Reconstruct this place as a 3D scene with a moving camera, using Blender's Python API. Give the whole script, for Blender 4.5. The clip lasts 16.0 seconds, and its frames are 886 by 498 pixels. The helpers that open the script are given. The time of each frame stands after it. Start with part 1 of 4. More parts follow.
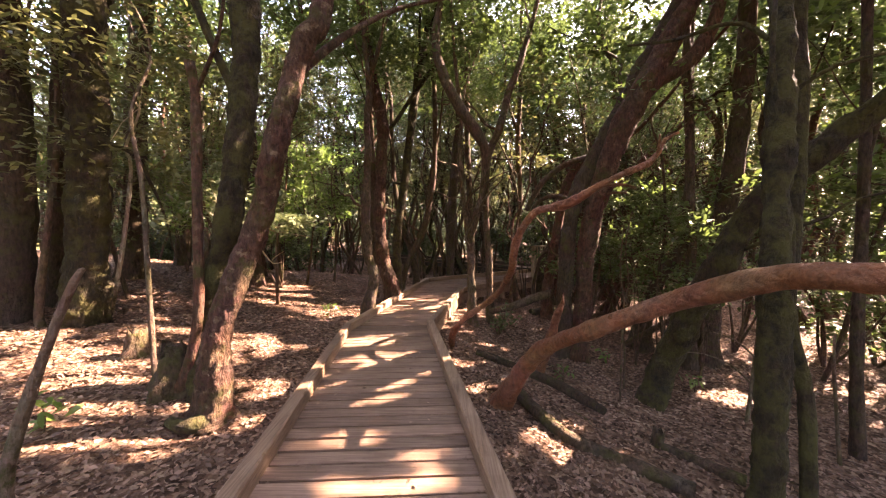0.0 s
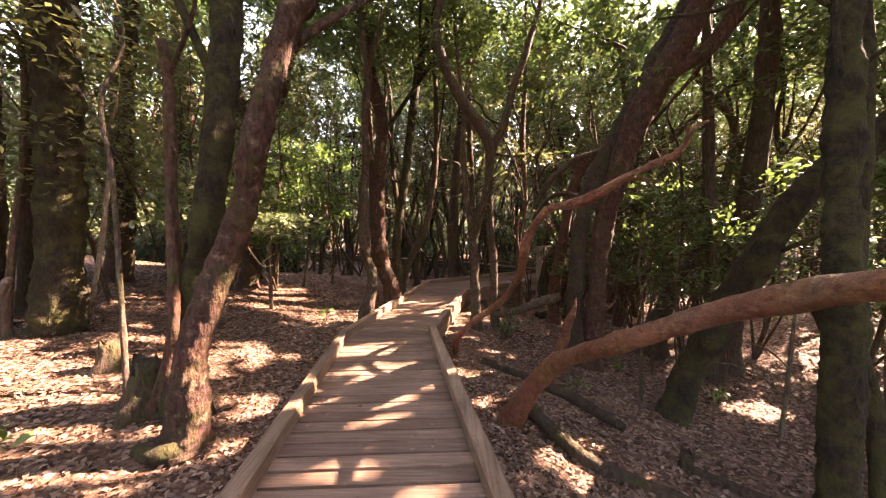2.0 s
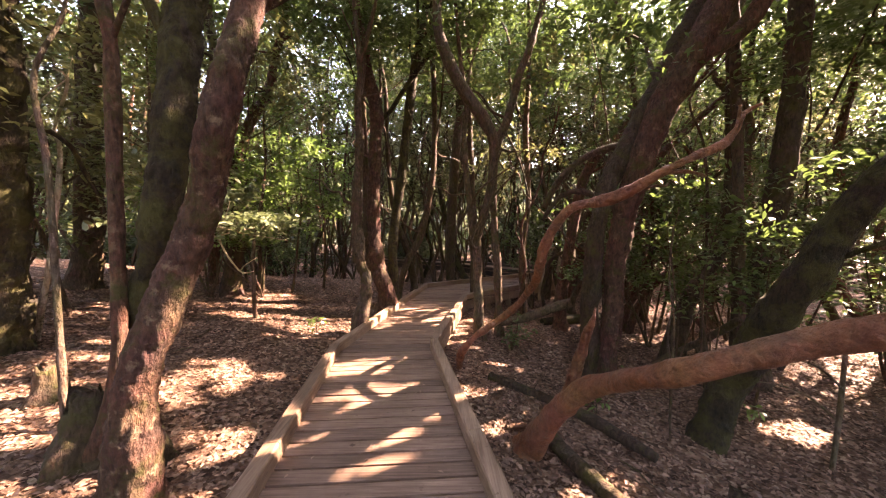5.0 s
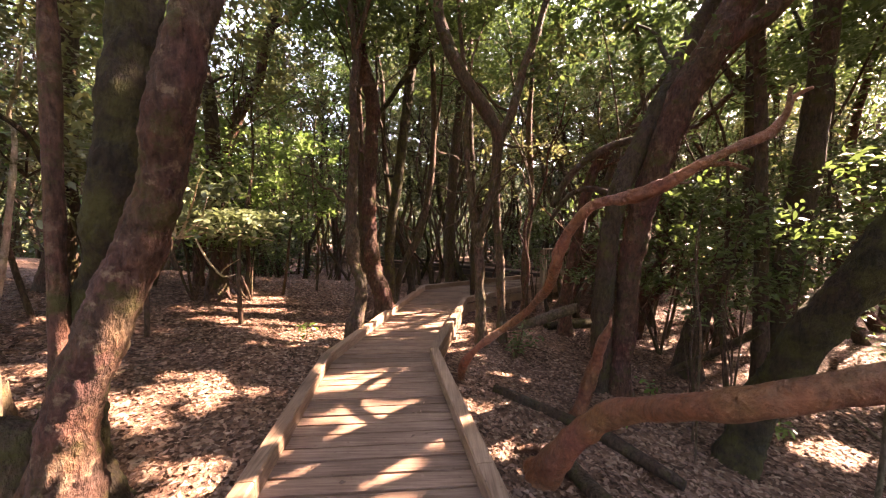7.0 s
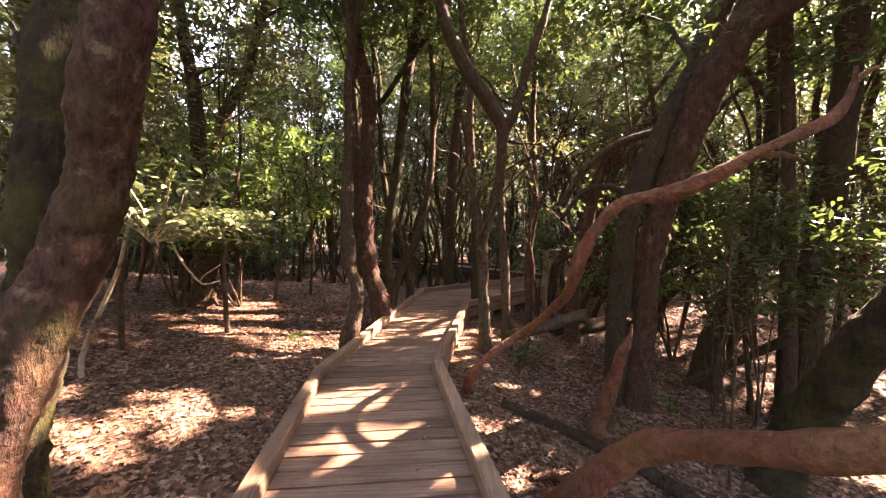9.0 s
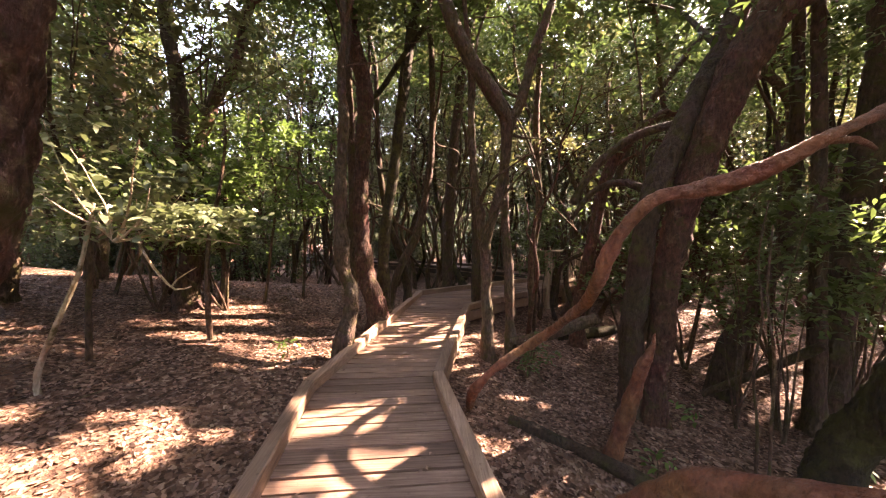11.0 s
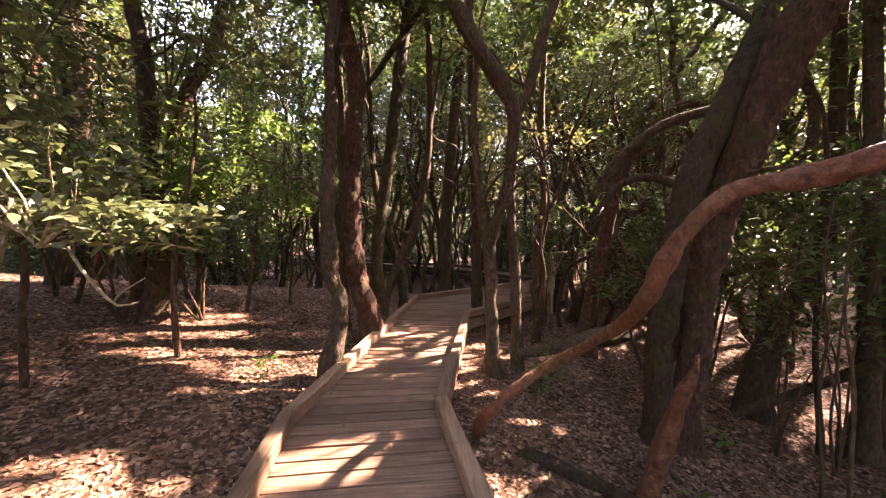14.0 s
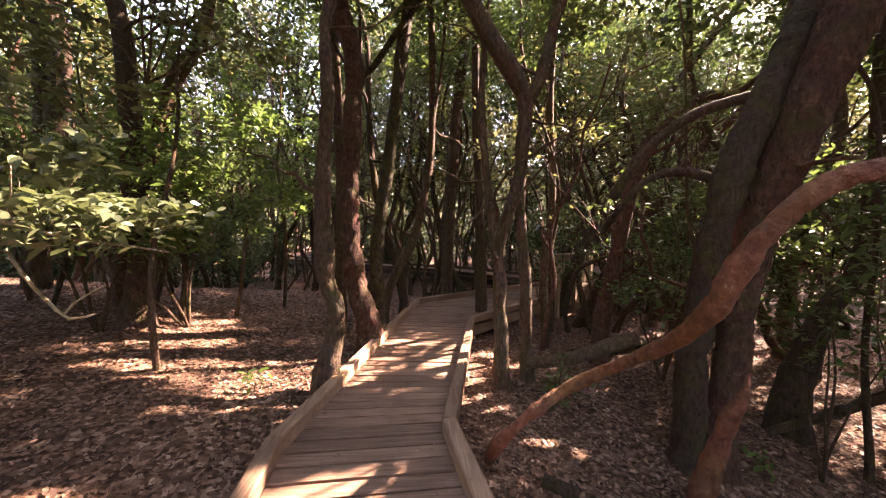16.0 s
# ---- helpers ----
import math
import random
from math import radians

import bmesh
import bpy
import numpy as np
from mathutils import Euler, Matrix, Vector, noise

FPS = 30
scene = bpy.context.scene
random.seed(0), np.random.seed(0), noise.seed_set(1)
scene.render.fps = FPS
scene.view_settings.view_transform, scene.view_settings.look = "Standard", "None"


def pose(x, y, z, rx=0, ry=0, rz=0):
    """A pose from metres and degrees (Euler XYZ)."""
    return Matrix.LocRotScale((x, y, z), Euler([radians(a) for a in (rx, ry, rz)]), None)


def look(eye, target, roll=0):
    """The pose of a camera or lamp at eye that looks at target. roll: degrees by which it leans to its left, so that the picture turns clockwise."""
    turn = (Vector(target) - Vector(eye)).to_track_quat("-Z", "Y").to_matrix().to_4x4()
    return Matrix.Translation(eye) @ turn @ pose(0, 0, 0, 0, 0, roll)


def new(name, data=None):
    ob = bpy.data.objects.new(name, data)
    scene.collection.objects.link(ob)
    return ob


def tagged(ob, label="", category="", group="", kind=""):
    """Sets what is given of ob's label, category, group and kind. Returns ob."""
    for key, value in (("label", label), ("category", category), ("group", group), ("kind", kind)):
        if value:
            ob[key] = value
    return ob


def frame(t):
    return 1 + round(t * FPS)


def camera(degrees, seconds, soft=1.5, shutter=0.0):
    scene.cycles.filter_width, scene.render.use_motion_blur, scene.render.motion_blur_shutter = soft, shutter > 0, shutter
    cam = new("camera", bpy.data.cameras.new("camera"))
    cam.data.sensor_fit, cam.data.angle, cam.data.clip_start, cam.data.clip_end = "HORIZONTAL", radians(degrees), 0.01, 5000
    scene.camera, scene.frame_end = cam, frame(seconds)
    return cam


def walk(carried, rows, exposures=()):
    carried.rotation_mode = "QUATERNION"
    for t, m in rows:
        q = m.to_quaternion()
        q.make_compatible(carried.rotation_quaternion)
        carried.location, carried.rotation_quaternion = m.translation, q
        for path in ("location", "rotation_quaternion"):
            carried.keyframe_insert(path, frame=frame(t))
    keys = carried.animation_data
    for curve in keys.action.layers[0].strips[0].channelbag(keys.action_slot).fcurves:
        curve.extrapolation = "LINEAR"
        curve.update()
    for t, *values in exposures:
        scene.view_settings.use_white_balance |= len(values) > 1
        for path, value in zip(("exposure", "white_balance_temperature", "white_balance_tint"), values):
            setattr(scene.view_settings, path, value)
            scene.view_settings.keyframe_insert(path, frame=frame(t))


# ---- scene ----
cam = camera(106.9, 16.0, soft=1.2)
METRES, EYE, TILT, LEAN, TURN = 2.85, 1.6, -3.0, 0.0, 0.0
ROWS = [
    (0.0, 0.0, 0.0, 0.0, 0.0, 0.0, 0.0),
    (0.5, -0.004, 0.0288, -0.0014, -0.05, 0.02, 0.05),
    (1.0, -0.0067, 0.0625, 0.0036, 0.03, -0.03, 0.16),
    (1.5, -0.0078, 0.0912, 0.0069, 0.08, -0.02, 0.23),
    (2.0, -0.0128, 0.1206, 0.0049, 0.08, 0.07, 0.17),
    (2.5, -0.0203, 0.1496, 0.0026, -0.01, 0.07, 0.13),
    (3.0, -0.0318, 0.1835, 0.0067, -0.1, 0.05, 0.1),
    (3.5, -0.0407, 0.2117, 0.0122, -0.26, -0.0, 0.1),
    (4.0, -0.048, 0.2399, 0.0155, -0.54, 0.15, 0.17),
    (6.5, -0.0633, 0.3928, 0.0248, -1.37, 0.17, 0.14),
    (7.0, -0.0742, 0.4267, 0.0266, -1.58, 0.16, 0.05),
    (7.5, -0.0864, 0.4585, 0.0338, -1.76, 0.12, 0.05),
    (8.0, -0.0967, 0.4889, 0.0364, -1.94, 0.09, 0.1),
    (8.5, -0.1023, 0.5163, 0.036, -2.09, 0.11, 0.14),
    (9.0, -0.1009, 0.5484, 0.0372, -2.23, 0.26, 0.22),
    (11.5, -0.1228, 0.6997, 0.0448, -2.88, 0.21, 0.03),
    (12.0, -0.131, 0.7296, 0.0501, -3.02, 0.23, 0.02),
    (12.5, -0.1347, 0.7551, 0.0526, -3.26, 0.39, 0.14),
    (13.0, -0.1369, 0.7855, 0.0523, -3.57, 0.46, 0.15),
    (13.5, -0.1364, 0.8162, 0.0545, -3.74, 0.34, 0.15),
    (14.0, -0.1361, 0.8489, 0.0587, -3.78, 0.25, 0.18),
    (14.5, -0.137, 0.8769, 0.0599, -3.8, 0.33, 0.24),
    (15.0, -0.1408, 0.9081, 0.0564, -3.82, 0.37, 0.21),
    (15.5, -0.148, 0.9399, 0.0564, -3.94, 0.39, 0.19),
    (16.0, -0.1581, 0.9755, 0.0635, -4.03, 0.39, 0.09),
]
walk(cam, [(t, pose(0, 0, EYE, TILT, LEAN, TURN) @ pose(METRES * x, METRES * y, METRES * z, 90 + pitch, roll, yaw)) for t, x, y, z, yaw, pitch, roll in ROWS],
     exposures=[(0.0, 4.42, 9400, 35), (9.0, 4.44, 9100, 35), (16.0, 4.3, 8900, 37)])

# ---- light: a clear afternoon above the canopy ----
SUN_UP, SUN_TURN = 39.0, 64.0  # elevation, and the bearing from straight ahead towards the right
SUN = Vector((math.sin(radians(SUN_TURN)) * math.cos(radians(SUN_UP)), math.cos(radians(SUN_TURN)) * math.cos(radians(SUN_UP)), math.sin(radians(SUN_UP))))
world = bpy.data.worlds.new("sky")
scene.world = world
world.use_nodes = True
wn = world.node_tree.nodes
sky = wn.new("ShaderNodeTexSky")
sky.sky_type, sky.sun_disc = "NISHITA", False
sky.sun_elevation, sky.sun_rotation = radians(SUN_UP), radians(SUN_TURN)
wn["Background"].inputs["Strength"].default_value = 0.15
world.node_tree.links.new(sky.outputs["Color"], wn["Background"].inputs["Color"])
sun = new("sun", bpy.data.lights.new("sun", "SUN"))
sun.data.energy, sun.data.angle, sun.data.color = 3.6, radians(0.6), (1.0, 0.96, 0.89)
sun.matrix_world = look(SUN * 60, (0, 0, 0))

# ---- materials ----
def material(name):
    m = bpy.data.materials.new(name)
    m.use_nodes = True
    return m, m.node_tree.nodes, m.node_tree.links, m.node_tree.nodes["Principled BSDF"]


def ramp(nodes, stops):
    r = nodes.new("ShaderNodeValToRGB")
    while len(r.color_ramp.elements) < len(stops):
        r.color_ramp.elements.new(0.5)
    for e, (p, c) in zip(r.color_ramp.elements, stops):
        e.position, e.color = p, (*c, 1)
    return r


def noise_node(nodes, links, vector, scale, detail=5.0, rough=0.6, stretch=None):
    n = nodes.new("ShaderNodeTexNoise")
    n.inputs["Scale"].default_value, n.inputs["Detail"].default_value, n.inputs["Roughness"].default_value = scale, detail, rough
    if stretch:
        mp = nodes.new("ShaderNodeMapping")
        mp.inputs["Scale"].default_value = stretch
        links.new(vector, mp.inputs["Vector"])
        vector = mp.outputs["Vector"]
    links.new(vector, n.inputs["Vector"])
    return n


def mix_colour(nodes, links, fac, a, b, blend="MIX"):
    m = nodes.new("ShaderNodeMix")
    m.data_type, m.blend_type = "RGBA", blend
    for value, socket in ((fac, m.inputs[0]), (a, m.inputs[6]), (b, m.inputs[7])):
        if isinstance(value, (int, float)):
            socket.default_value = value
        elif isinstance(value, tuple):
            socket.default_value = (*value, 1)
        else:
            links.new(value, socket)
    return m.outputs[2]


def bump(nodes, links, bsdf, heights, strength, distance):
    last = None
    for h in heights:
        b = nodes.new("ShaderNodeBump")
        b.inputs["Strength"].default_value, b.inputs["Distance"].default_value = strength, distance
        links.new(h, b.inputs["Height"])
        if last:
            links.new(last, b.inputs["Normal"])
        last = b.outputs["Normal"]
    links.new(last, bsdf.inputs["Normal"])


def bark(name, dark, light, moss=0.0, moss_colour=(0.050, 0.045, 0.013), stretch=(1, 1, 0.35), rough=0.9, patch=0.0):
    m, n, l, b = material(name)
    co = n.new("ShaderNodeTexCoord").outputs["Object"]
    fine = noise_node(n, l, co, 34, 6, 0.65, stretch)
    broad = noise_node(n, l, co, 3.2, 4, 0.55)
    c = ramp(n, [(0.3, dark), (0.72, light)])
    l.new(fine.outputs["Fac"], c.inputs["Fac"])
    col = mix_colour(n, l, 0.45, c.outputs["Color"], broad.outputs["Color"], "SOFT_LIGHT")
    hs = n.new("ShaderNodeHueSaturation")
    hs.inputs["Saturation"].default_value = 1.0
    info = n.new("ShaderNodeObjectInfo")
    mr = n.new("ShaderNodeMapRange")
    mr.inputs["To Min"].default_value, mr.inputs["To Max"].default_value = 0.75, 1.2
    l.new(info.outputs["Random"], mr.inputs["Value"])
    l.new(mr.outputs["Result"], hs.inputs["Value"])
    l.new(col, hs.inputs["Color"])
    col = hs.outputs["Color"]
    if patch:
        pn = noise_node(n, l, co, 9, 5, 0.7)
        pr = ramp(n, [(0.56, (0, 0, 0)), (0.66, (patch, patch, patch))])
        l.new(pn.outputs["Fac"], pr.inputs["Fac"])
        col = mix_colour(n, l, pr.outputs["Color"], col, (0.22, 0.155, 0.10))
    if moss:
        mn = noise_node(n, l, co, 5.5, 6, 0.7)
        mr2 = ramp(n, [(0.56 - 0.2 * moss, (0, 0, 0)), (0.70 - 0.15 * moss, (1, 1, 1))])
        l.new(mn.outputs["Fac"], mr2.inputs["Fac"])
        col = mix_colour(n, l, mr2.outputs["Color"], col, moss_colour)
    l.new(col, b.inputs["Base Color"])
    b.inputs["Roughness"].default_value = rough
    b.inputs["Specular IOR Level"].default_value = 0.25
    lump = noise_node(n, l, co, 12, 4, 0.6)
    bump(n, l, b, [lump.outputs["Fac"], fine.outputs["Fac"]], 1.0, 0.035)
    return m


BARK_BROWN = bark("bark_brown", (0.024, 0.015, 0.010), (0.125, 0.078, 0.050), 0.25)
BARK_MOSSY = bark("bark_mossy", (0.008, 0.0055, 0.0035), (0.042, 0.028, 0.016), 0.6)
BARK_DARK = bark("bark_dark", (0.017, 0.0105, 0.007), (0.090, 0.055, 0.036), 0.3)
BARK_RED = bark("bark_red", (0.022, 0.0095, 0.0065), (0.125, 0.056, 0.037), 0.12, patch=0.34)
BARK_SMOOTH = bark("bark_smooth_red", (0.070, 0.023, 0.012), (0.225, 0.090, 0.048), 0.0, stretch=(0.6, 0.6, 0.5), rough=0.6, patch=0.2)
# Extra pale patches over the flaking: sunlight on one trunk put into its colour.
BARK_SUN_PATCHED = bark("bark_sun_patched_red", (0.022, 0.0095, 0.0065), (0.125, 0.06, 0.04), 0.15, patch=0.62)
BARK_TAN = bark("bark_tan", (0.055, 0.036, 0.024), (0.19, 0.13, 0.088), 0.15)
BARK_PALE = bark("bark_pale", (0.20, 0.15, 0.10), (0.46, 0.37, 0.26), 0.1)
MOSS = bark("moss", (0.02, 0.028, 0.008), (0.085, 0.10, 0.03), 0.5, stretch=(1, 1, 1))


def timber(name, dark, mid, light, along):
    """Weathered softwood with its grain along one axis."""
    m, n, l, b = material(name)
    co = n.new("ShaderNodeTexCoord").outputs["Object"]
    info = n.new("ShaderNodeObjectInfo")
    add = n.new("ShaderNodeVectorMath")
    add.operation = "MULTIPLY_ADD"
    add.inputs[1].default_value = (1, 1, 1)
    comb = n.new("ShaderNodeCombineXYZ")
    mul = n.new("ShaderNodeMath")
    mul.operation = "MULTIPLY"
    mul.inputs[1].default_value = 37.0
    l.new(info.outputs["Random"], mul.inputs[0])
    for i in range(3):
        l.new(mul.outputs[0], comb.inputs[i])
    l.new(co, add.inputs[0])
    l.new(comb.outputs[0], add.inputs[2])
    v = add.outputs[0]
    st = [60.0, 60.0, 60.0]
    st[along] = 2.5
    grain = noise_node(n, l, v, 1.0, 6, 0.65, tuple(st))
    stain = noise_node(n, l, v, 2.3, 5, 0.6)
    spots = noise_node(n, l, v, 22, 3, 0.6)
    c = ramp(n, [(0.28, dark), (0.52, mid), (0.75, light)])
    l.new(grain.outputs["Fac"], c.inputs["Fac"])
    sr = ramp(n, [(0.33, (0.62, 0.58, 0.55)), (0.62, (1, 1, 1))])
    l.new(stain.outputs["Fac"], sr.inputs["Fac"])
    col = mix_colour(n, l, 0.8, c.outputs["Color"], sr.outputs["Color"], "MULTIPLY")
    dr = ramp(n, [(0.28, (0.45, 0.4, 0.36)), (0.36, (1, 1, 1))])
    l.new(spots.outputs["Fac"], dr.inputs["Fac"])
    col = mix_colour(n, l, 0.6, col, dr.outputs["Color"], "MULTIPLY")
    hs = n.new("ShaderNodeHueSaturation")
    mr = n.new("ShaderNodeMapRange")
    mr.inputs["To Min"].default_value, mr.inputs["To Max"].default_value = 0.70, 1.18
    l.new(info.outputs["Random"], mr.inputs["Value"])
    l.new(mr.outputs["Result"], hs.inputs["Value"])
    l.new(col, hs.inputs["Color"])
    l.new(hs.outputs["Color"], b.inputs["Base Color"])
    b.inputs["Roughness"].default_value = 0.75
    b.inputs["Specular IOR Level"].default_value = 0.3
    bump(n, l, b, [grain.outputs["Fac"], stain.outputs["Fac"]], 0.35, 0.004)
    return m


PLANK_WOOD = timber("plank_wood", (0.105, 0.057, 0.040), (0.20, 0.119, 0.085), (0.31, 0.197, 0.145), 0)
KERB_WOOD = timber("kerb_wood", (0.135, 0.080, 0.053), (0.25, 0.155, 0.105), (0.36, 0.24, 0.168), 1)
# Darker timber for the far walk's kerbs and side boards.
DARK_WOOD = timber("dark_wood", (0.035, 0.024, 0.018), (0.07, 0.049, 0.037), (0.12, 0.088, 0.068), 1)
RAIL_WOOD = timber("rail_wood", (0.17, 0.12, 0.085), (0.30, 0.225, 0.16), (0.44, 0.34, 0.25), 2)
POST_WOOD = timber("post_wood", (0.13, 0.09, 0.06), (0.24, 0.17, 0.115), (0.36, 0.27, 0.19), 2)


def foliage(name, deep, fresh, through_colour, gloss=0.4, clear=0.45):
    m, n, l, b = material(name)
    geo = n.new("ShaderNodeNewGeometry")
    c = ramp(n, [(0.0, deep), (0.7, fresh), (1.0, tuple(min(1, 1.5 * v) for v in fresh))])
    l.new(geo.outputs["Random Per Island"], c.inputs["Fac"])
    l.new(c.outputs["Color"], b.inputs["Base Color"])
    b.inputs["Roughness"].default_value = gloss
    b.inputs["Specular IOR Level"].default_value = 0.5
    tr = n.new("ShaderNodeBsdfTranslucent")
    tr.inputs["Color"].default_value = (*through_colour, 1)
    mx = n.new("ShaderNodeMixShader")
    mx.inputs[0].default_value = clear
    l.new(b.outputs[0], mx.inputs[1])
    l.new(tr.outputs[0], mx.inputs[2])
    l.new(mx.outputs[0], n["Material Output"].inputs["Surface"])
    return m


LEAF = foliage("laurel_leaf", (0.025, 0.045, 0.013), (0.06, 0.092, 0.026), (0.10, 0.155, 0.042), 0.38, 0.4)
LEAF_OLIVE = foliage("olive_leaf", (0.040, 0.044, 0.016), (0.09, 0.092, 0.034), (0.17, 0.175, 0.065), 0.4, 0.4)
# Darker, less translucent leaf: shade of the far canopy is put into its colour.
LEAF_SHADED = foliage("shaded_leaf", (0.013, 0.024, 0.008), (0.036, 0.054, 0.017), (0.045, 0.07, 0.016), 0.45, 0.3)
LEAF_FRESH = foliage("fresh_leaf", (0.04, 0.075, 0.018), (0.085, 0.135, 0.032), (0.15, 0.25, 0.06), 0.38, 0.45)
LEAF_BROAD = foliage("broad_leaf", (0.045, 0.062, 0.028), (0.11, 0.13, 0.07), (0.13, 0.165, 0.065), 0.3, 0.3)
LITTER = foliage("dry_leaf", (0.060, 0.031, 0.022), (0.20, 0.115, 0.080), (0.2, 0.10, 0.05), 0.7, 0.12)


def litter_ground():
    m, n, l, b = material("leaf_litter")
    co = n.new("ShaderNodeTexCoord").outputs["Object"]
    vor = n.new("ShaderNodeTexVoronoi")
    vor.inputs["Scale"].default_value, vor.inputs["Randomness"].default_value = 26.0, 1.0
    warp = noise_node(n, l, co, 9, 3)
    wv = n.new("ShaderNodeVectorMath")
    wv.operation = "MULTIPLY_ADD"
    wv.inputs[1].default_value = (0.12, 0.12, 0.12)
    l.new(warp.outputs["Color"], wv.inputs[0])
    l.new(co, wv.inputs[2])
    l.new(wv.outputs[0], vor.inputs["Vector"])
    sep = n.new("ShaderNodeSeparateColor")
    l.new(vor.outputs["Color"], sep.inputs["Color"])
    c = ramp(n, [(0.0, (0.045, 0.023, 0.016)), (0.4, (0.115, 0.063, 0.044)), (0.8, (0.2, 0.118, 0.083)), (1.0, (0.36, 0.26, 0.2))])
    l.new(sep.outputs[0], c.inputs["Fac"])
    broad = noise_node(n, l, co, 0.7, 6, 0.65)
    br = ramp(n, [(0.35, (0.6, 0.55, 0.52)), (0.65, (1.1, 1.05, 1.0))])
    l.new(broad.outputs["Fac"], br.inputs["Fac"])
    col = mix_colour(n, l, 0.9, c.outputs["Color"], br.outputs["Color"], "MULTIPLY")
    l.new(col, b.inputs["Base Color"])
    b.inputs["Roughness"].default_value = 0.85
    b.inputs["Specular IOR Level"].default_value = 0.2
    fine = noise_node(n, l, co, 45, 4, 0.7)
    bump(n, l, b, [vor.outputs["Distance"], fine.outputs["Fac"]], 0.8, 0.03)
    return m


LITTER_GROUND = litter_ground()

# ---- building helpers ----
rng = np.random.default_rng(7)


def mesh_of(name, verts, faces, mat, smooth=True):
    me = bpy.data.meshes.new(name)
    me.from_pydata([tuple(v) for v in verts], [], faces)
    me.materials.append(mat)
    if smooth:
        me.polygons.foreach_set("use_smooth", [True] * len(me.polygons))
    me.update()
    return me


def quads_mesh(name, verts, mat, corners=4):
    """One mesh from an array of loose quads, corners rows of xyz each."""
    n = len(verts) // corners
    me = bpy.data.meshes.new(name)
    me.vertices.add(n * corners)
    me.vertices.foreach_set("co", np.ascontiguousarray(verts, dtype=np.float32).ravel())
    me.loops.add(n * corners)
    me.loops.foreach_set("vertex_index", np.arange(n * corners, dtype=np.int32))
    me.polygons.add(n)
    me.polygons.foreach_set("loop_start", np.arange(0, n * corners, corners, dtype=np.int32))
    me.materials.append(mat)
    me.update(calc_edges=True)
    return me


def part(name, me, parent, label=""):
    ob = new(name, me)
    ob.parent = parent
    ob.matrix_parent_inverse = parent.matrix_world.inverted()
    return tagged(ob, label)


def thing(name, at, label, category, group="", kind=""):
    ob = new(name)
    ob.empty_display_size = 0.1
    ob.matrix_world = Matrix.Translation(at)
    return tagged(ob, label, category, group, kind)


def hump(x, y):
    return 0.05 * noise.noise((x * 0.9, y * 0.9, 3.1)) + 0.025 * noise.noise((x * 2.7, y * 2.7, 8.4))


# the edges of the walkway, from kerb to kerb
LEFT_EDGE = [(-0.70, -3.2), (-1.48, 5.25), (-0.46, 10.45), (0.97, 11.35), (3.35, 12.85)]
RIGHT_EDGE = [(1.06, -3.2), (-0.27, 5.42), (0.45, 8.75), (1.77, 9.95), (4.6, 12.2)]
FAR_NEAR_EDGE = [(3.75, 13.1), (1.98, 15.1), (0.76, 16.7), (-1.2, 18.1), (-6.2, 21.6), (-11.5, 26.0)]


def near_line(x, y, pts):
    best = 9e9
    for (ax, ay), (bx, by) in zip(pts, pts[1:]):
        dx, dy = bx - ax, by - ay
        k = min(1, max(0, ((x - ax) * dx + (y - ay) * dy) / (dx * dx + dy * dy)))
        best = min(best, math.hypot(x - ax - k * dx, y - ay - k * dy))
    return best


MIDDLE = [((a + c) / 2, (b + d) / 2) for (a, b), (c, d) in zip(LEFT_EDGE, RIGHT_EDGE)]
FAR_MIDDLE = [(x + 0.45, y + 0.65) for x, y in FAR_NEAR_EDGE]


def step(v, a, b):
    k = min(1, max(0, (v - a) / (b - a)))
    return k * k * (3 - 2 * k)


def ground_z(x, y):
    z = -0.33 - 0.42 * math.tanh((x + 0.3) / 2.2) + 0.12 * min(max(-x - 2.2, 0), 8) * (1 - step(y, 9, 13))
    z -= 0.45 * step(y, 11.5, 14.5) * step(-x, -2.5, 0.5)
    z += 0.04 * min(max(y - 4, 0), 9) * (0.5 + 0.5 * math.tanh(x + 0.5)) + hump(x, y)
    if abs(x) < 14 and -5 < y < 30:
        d = min(near_line(x, y, MIDDLE), near_line(x, y, FAR_MIDDLE))
        k = min(1, max(0, (1.25 - d) / 0.55))
        z = z * (1 - k) + min(z, -0.16) * k
    return z


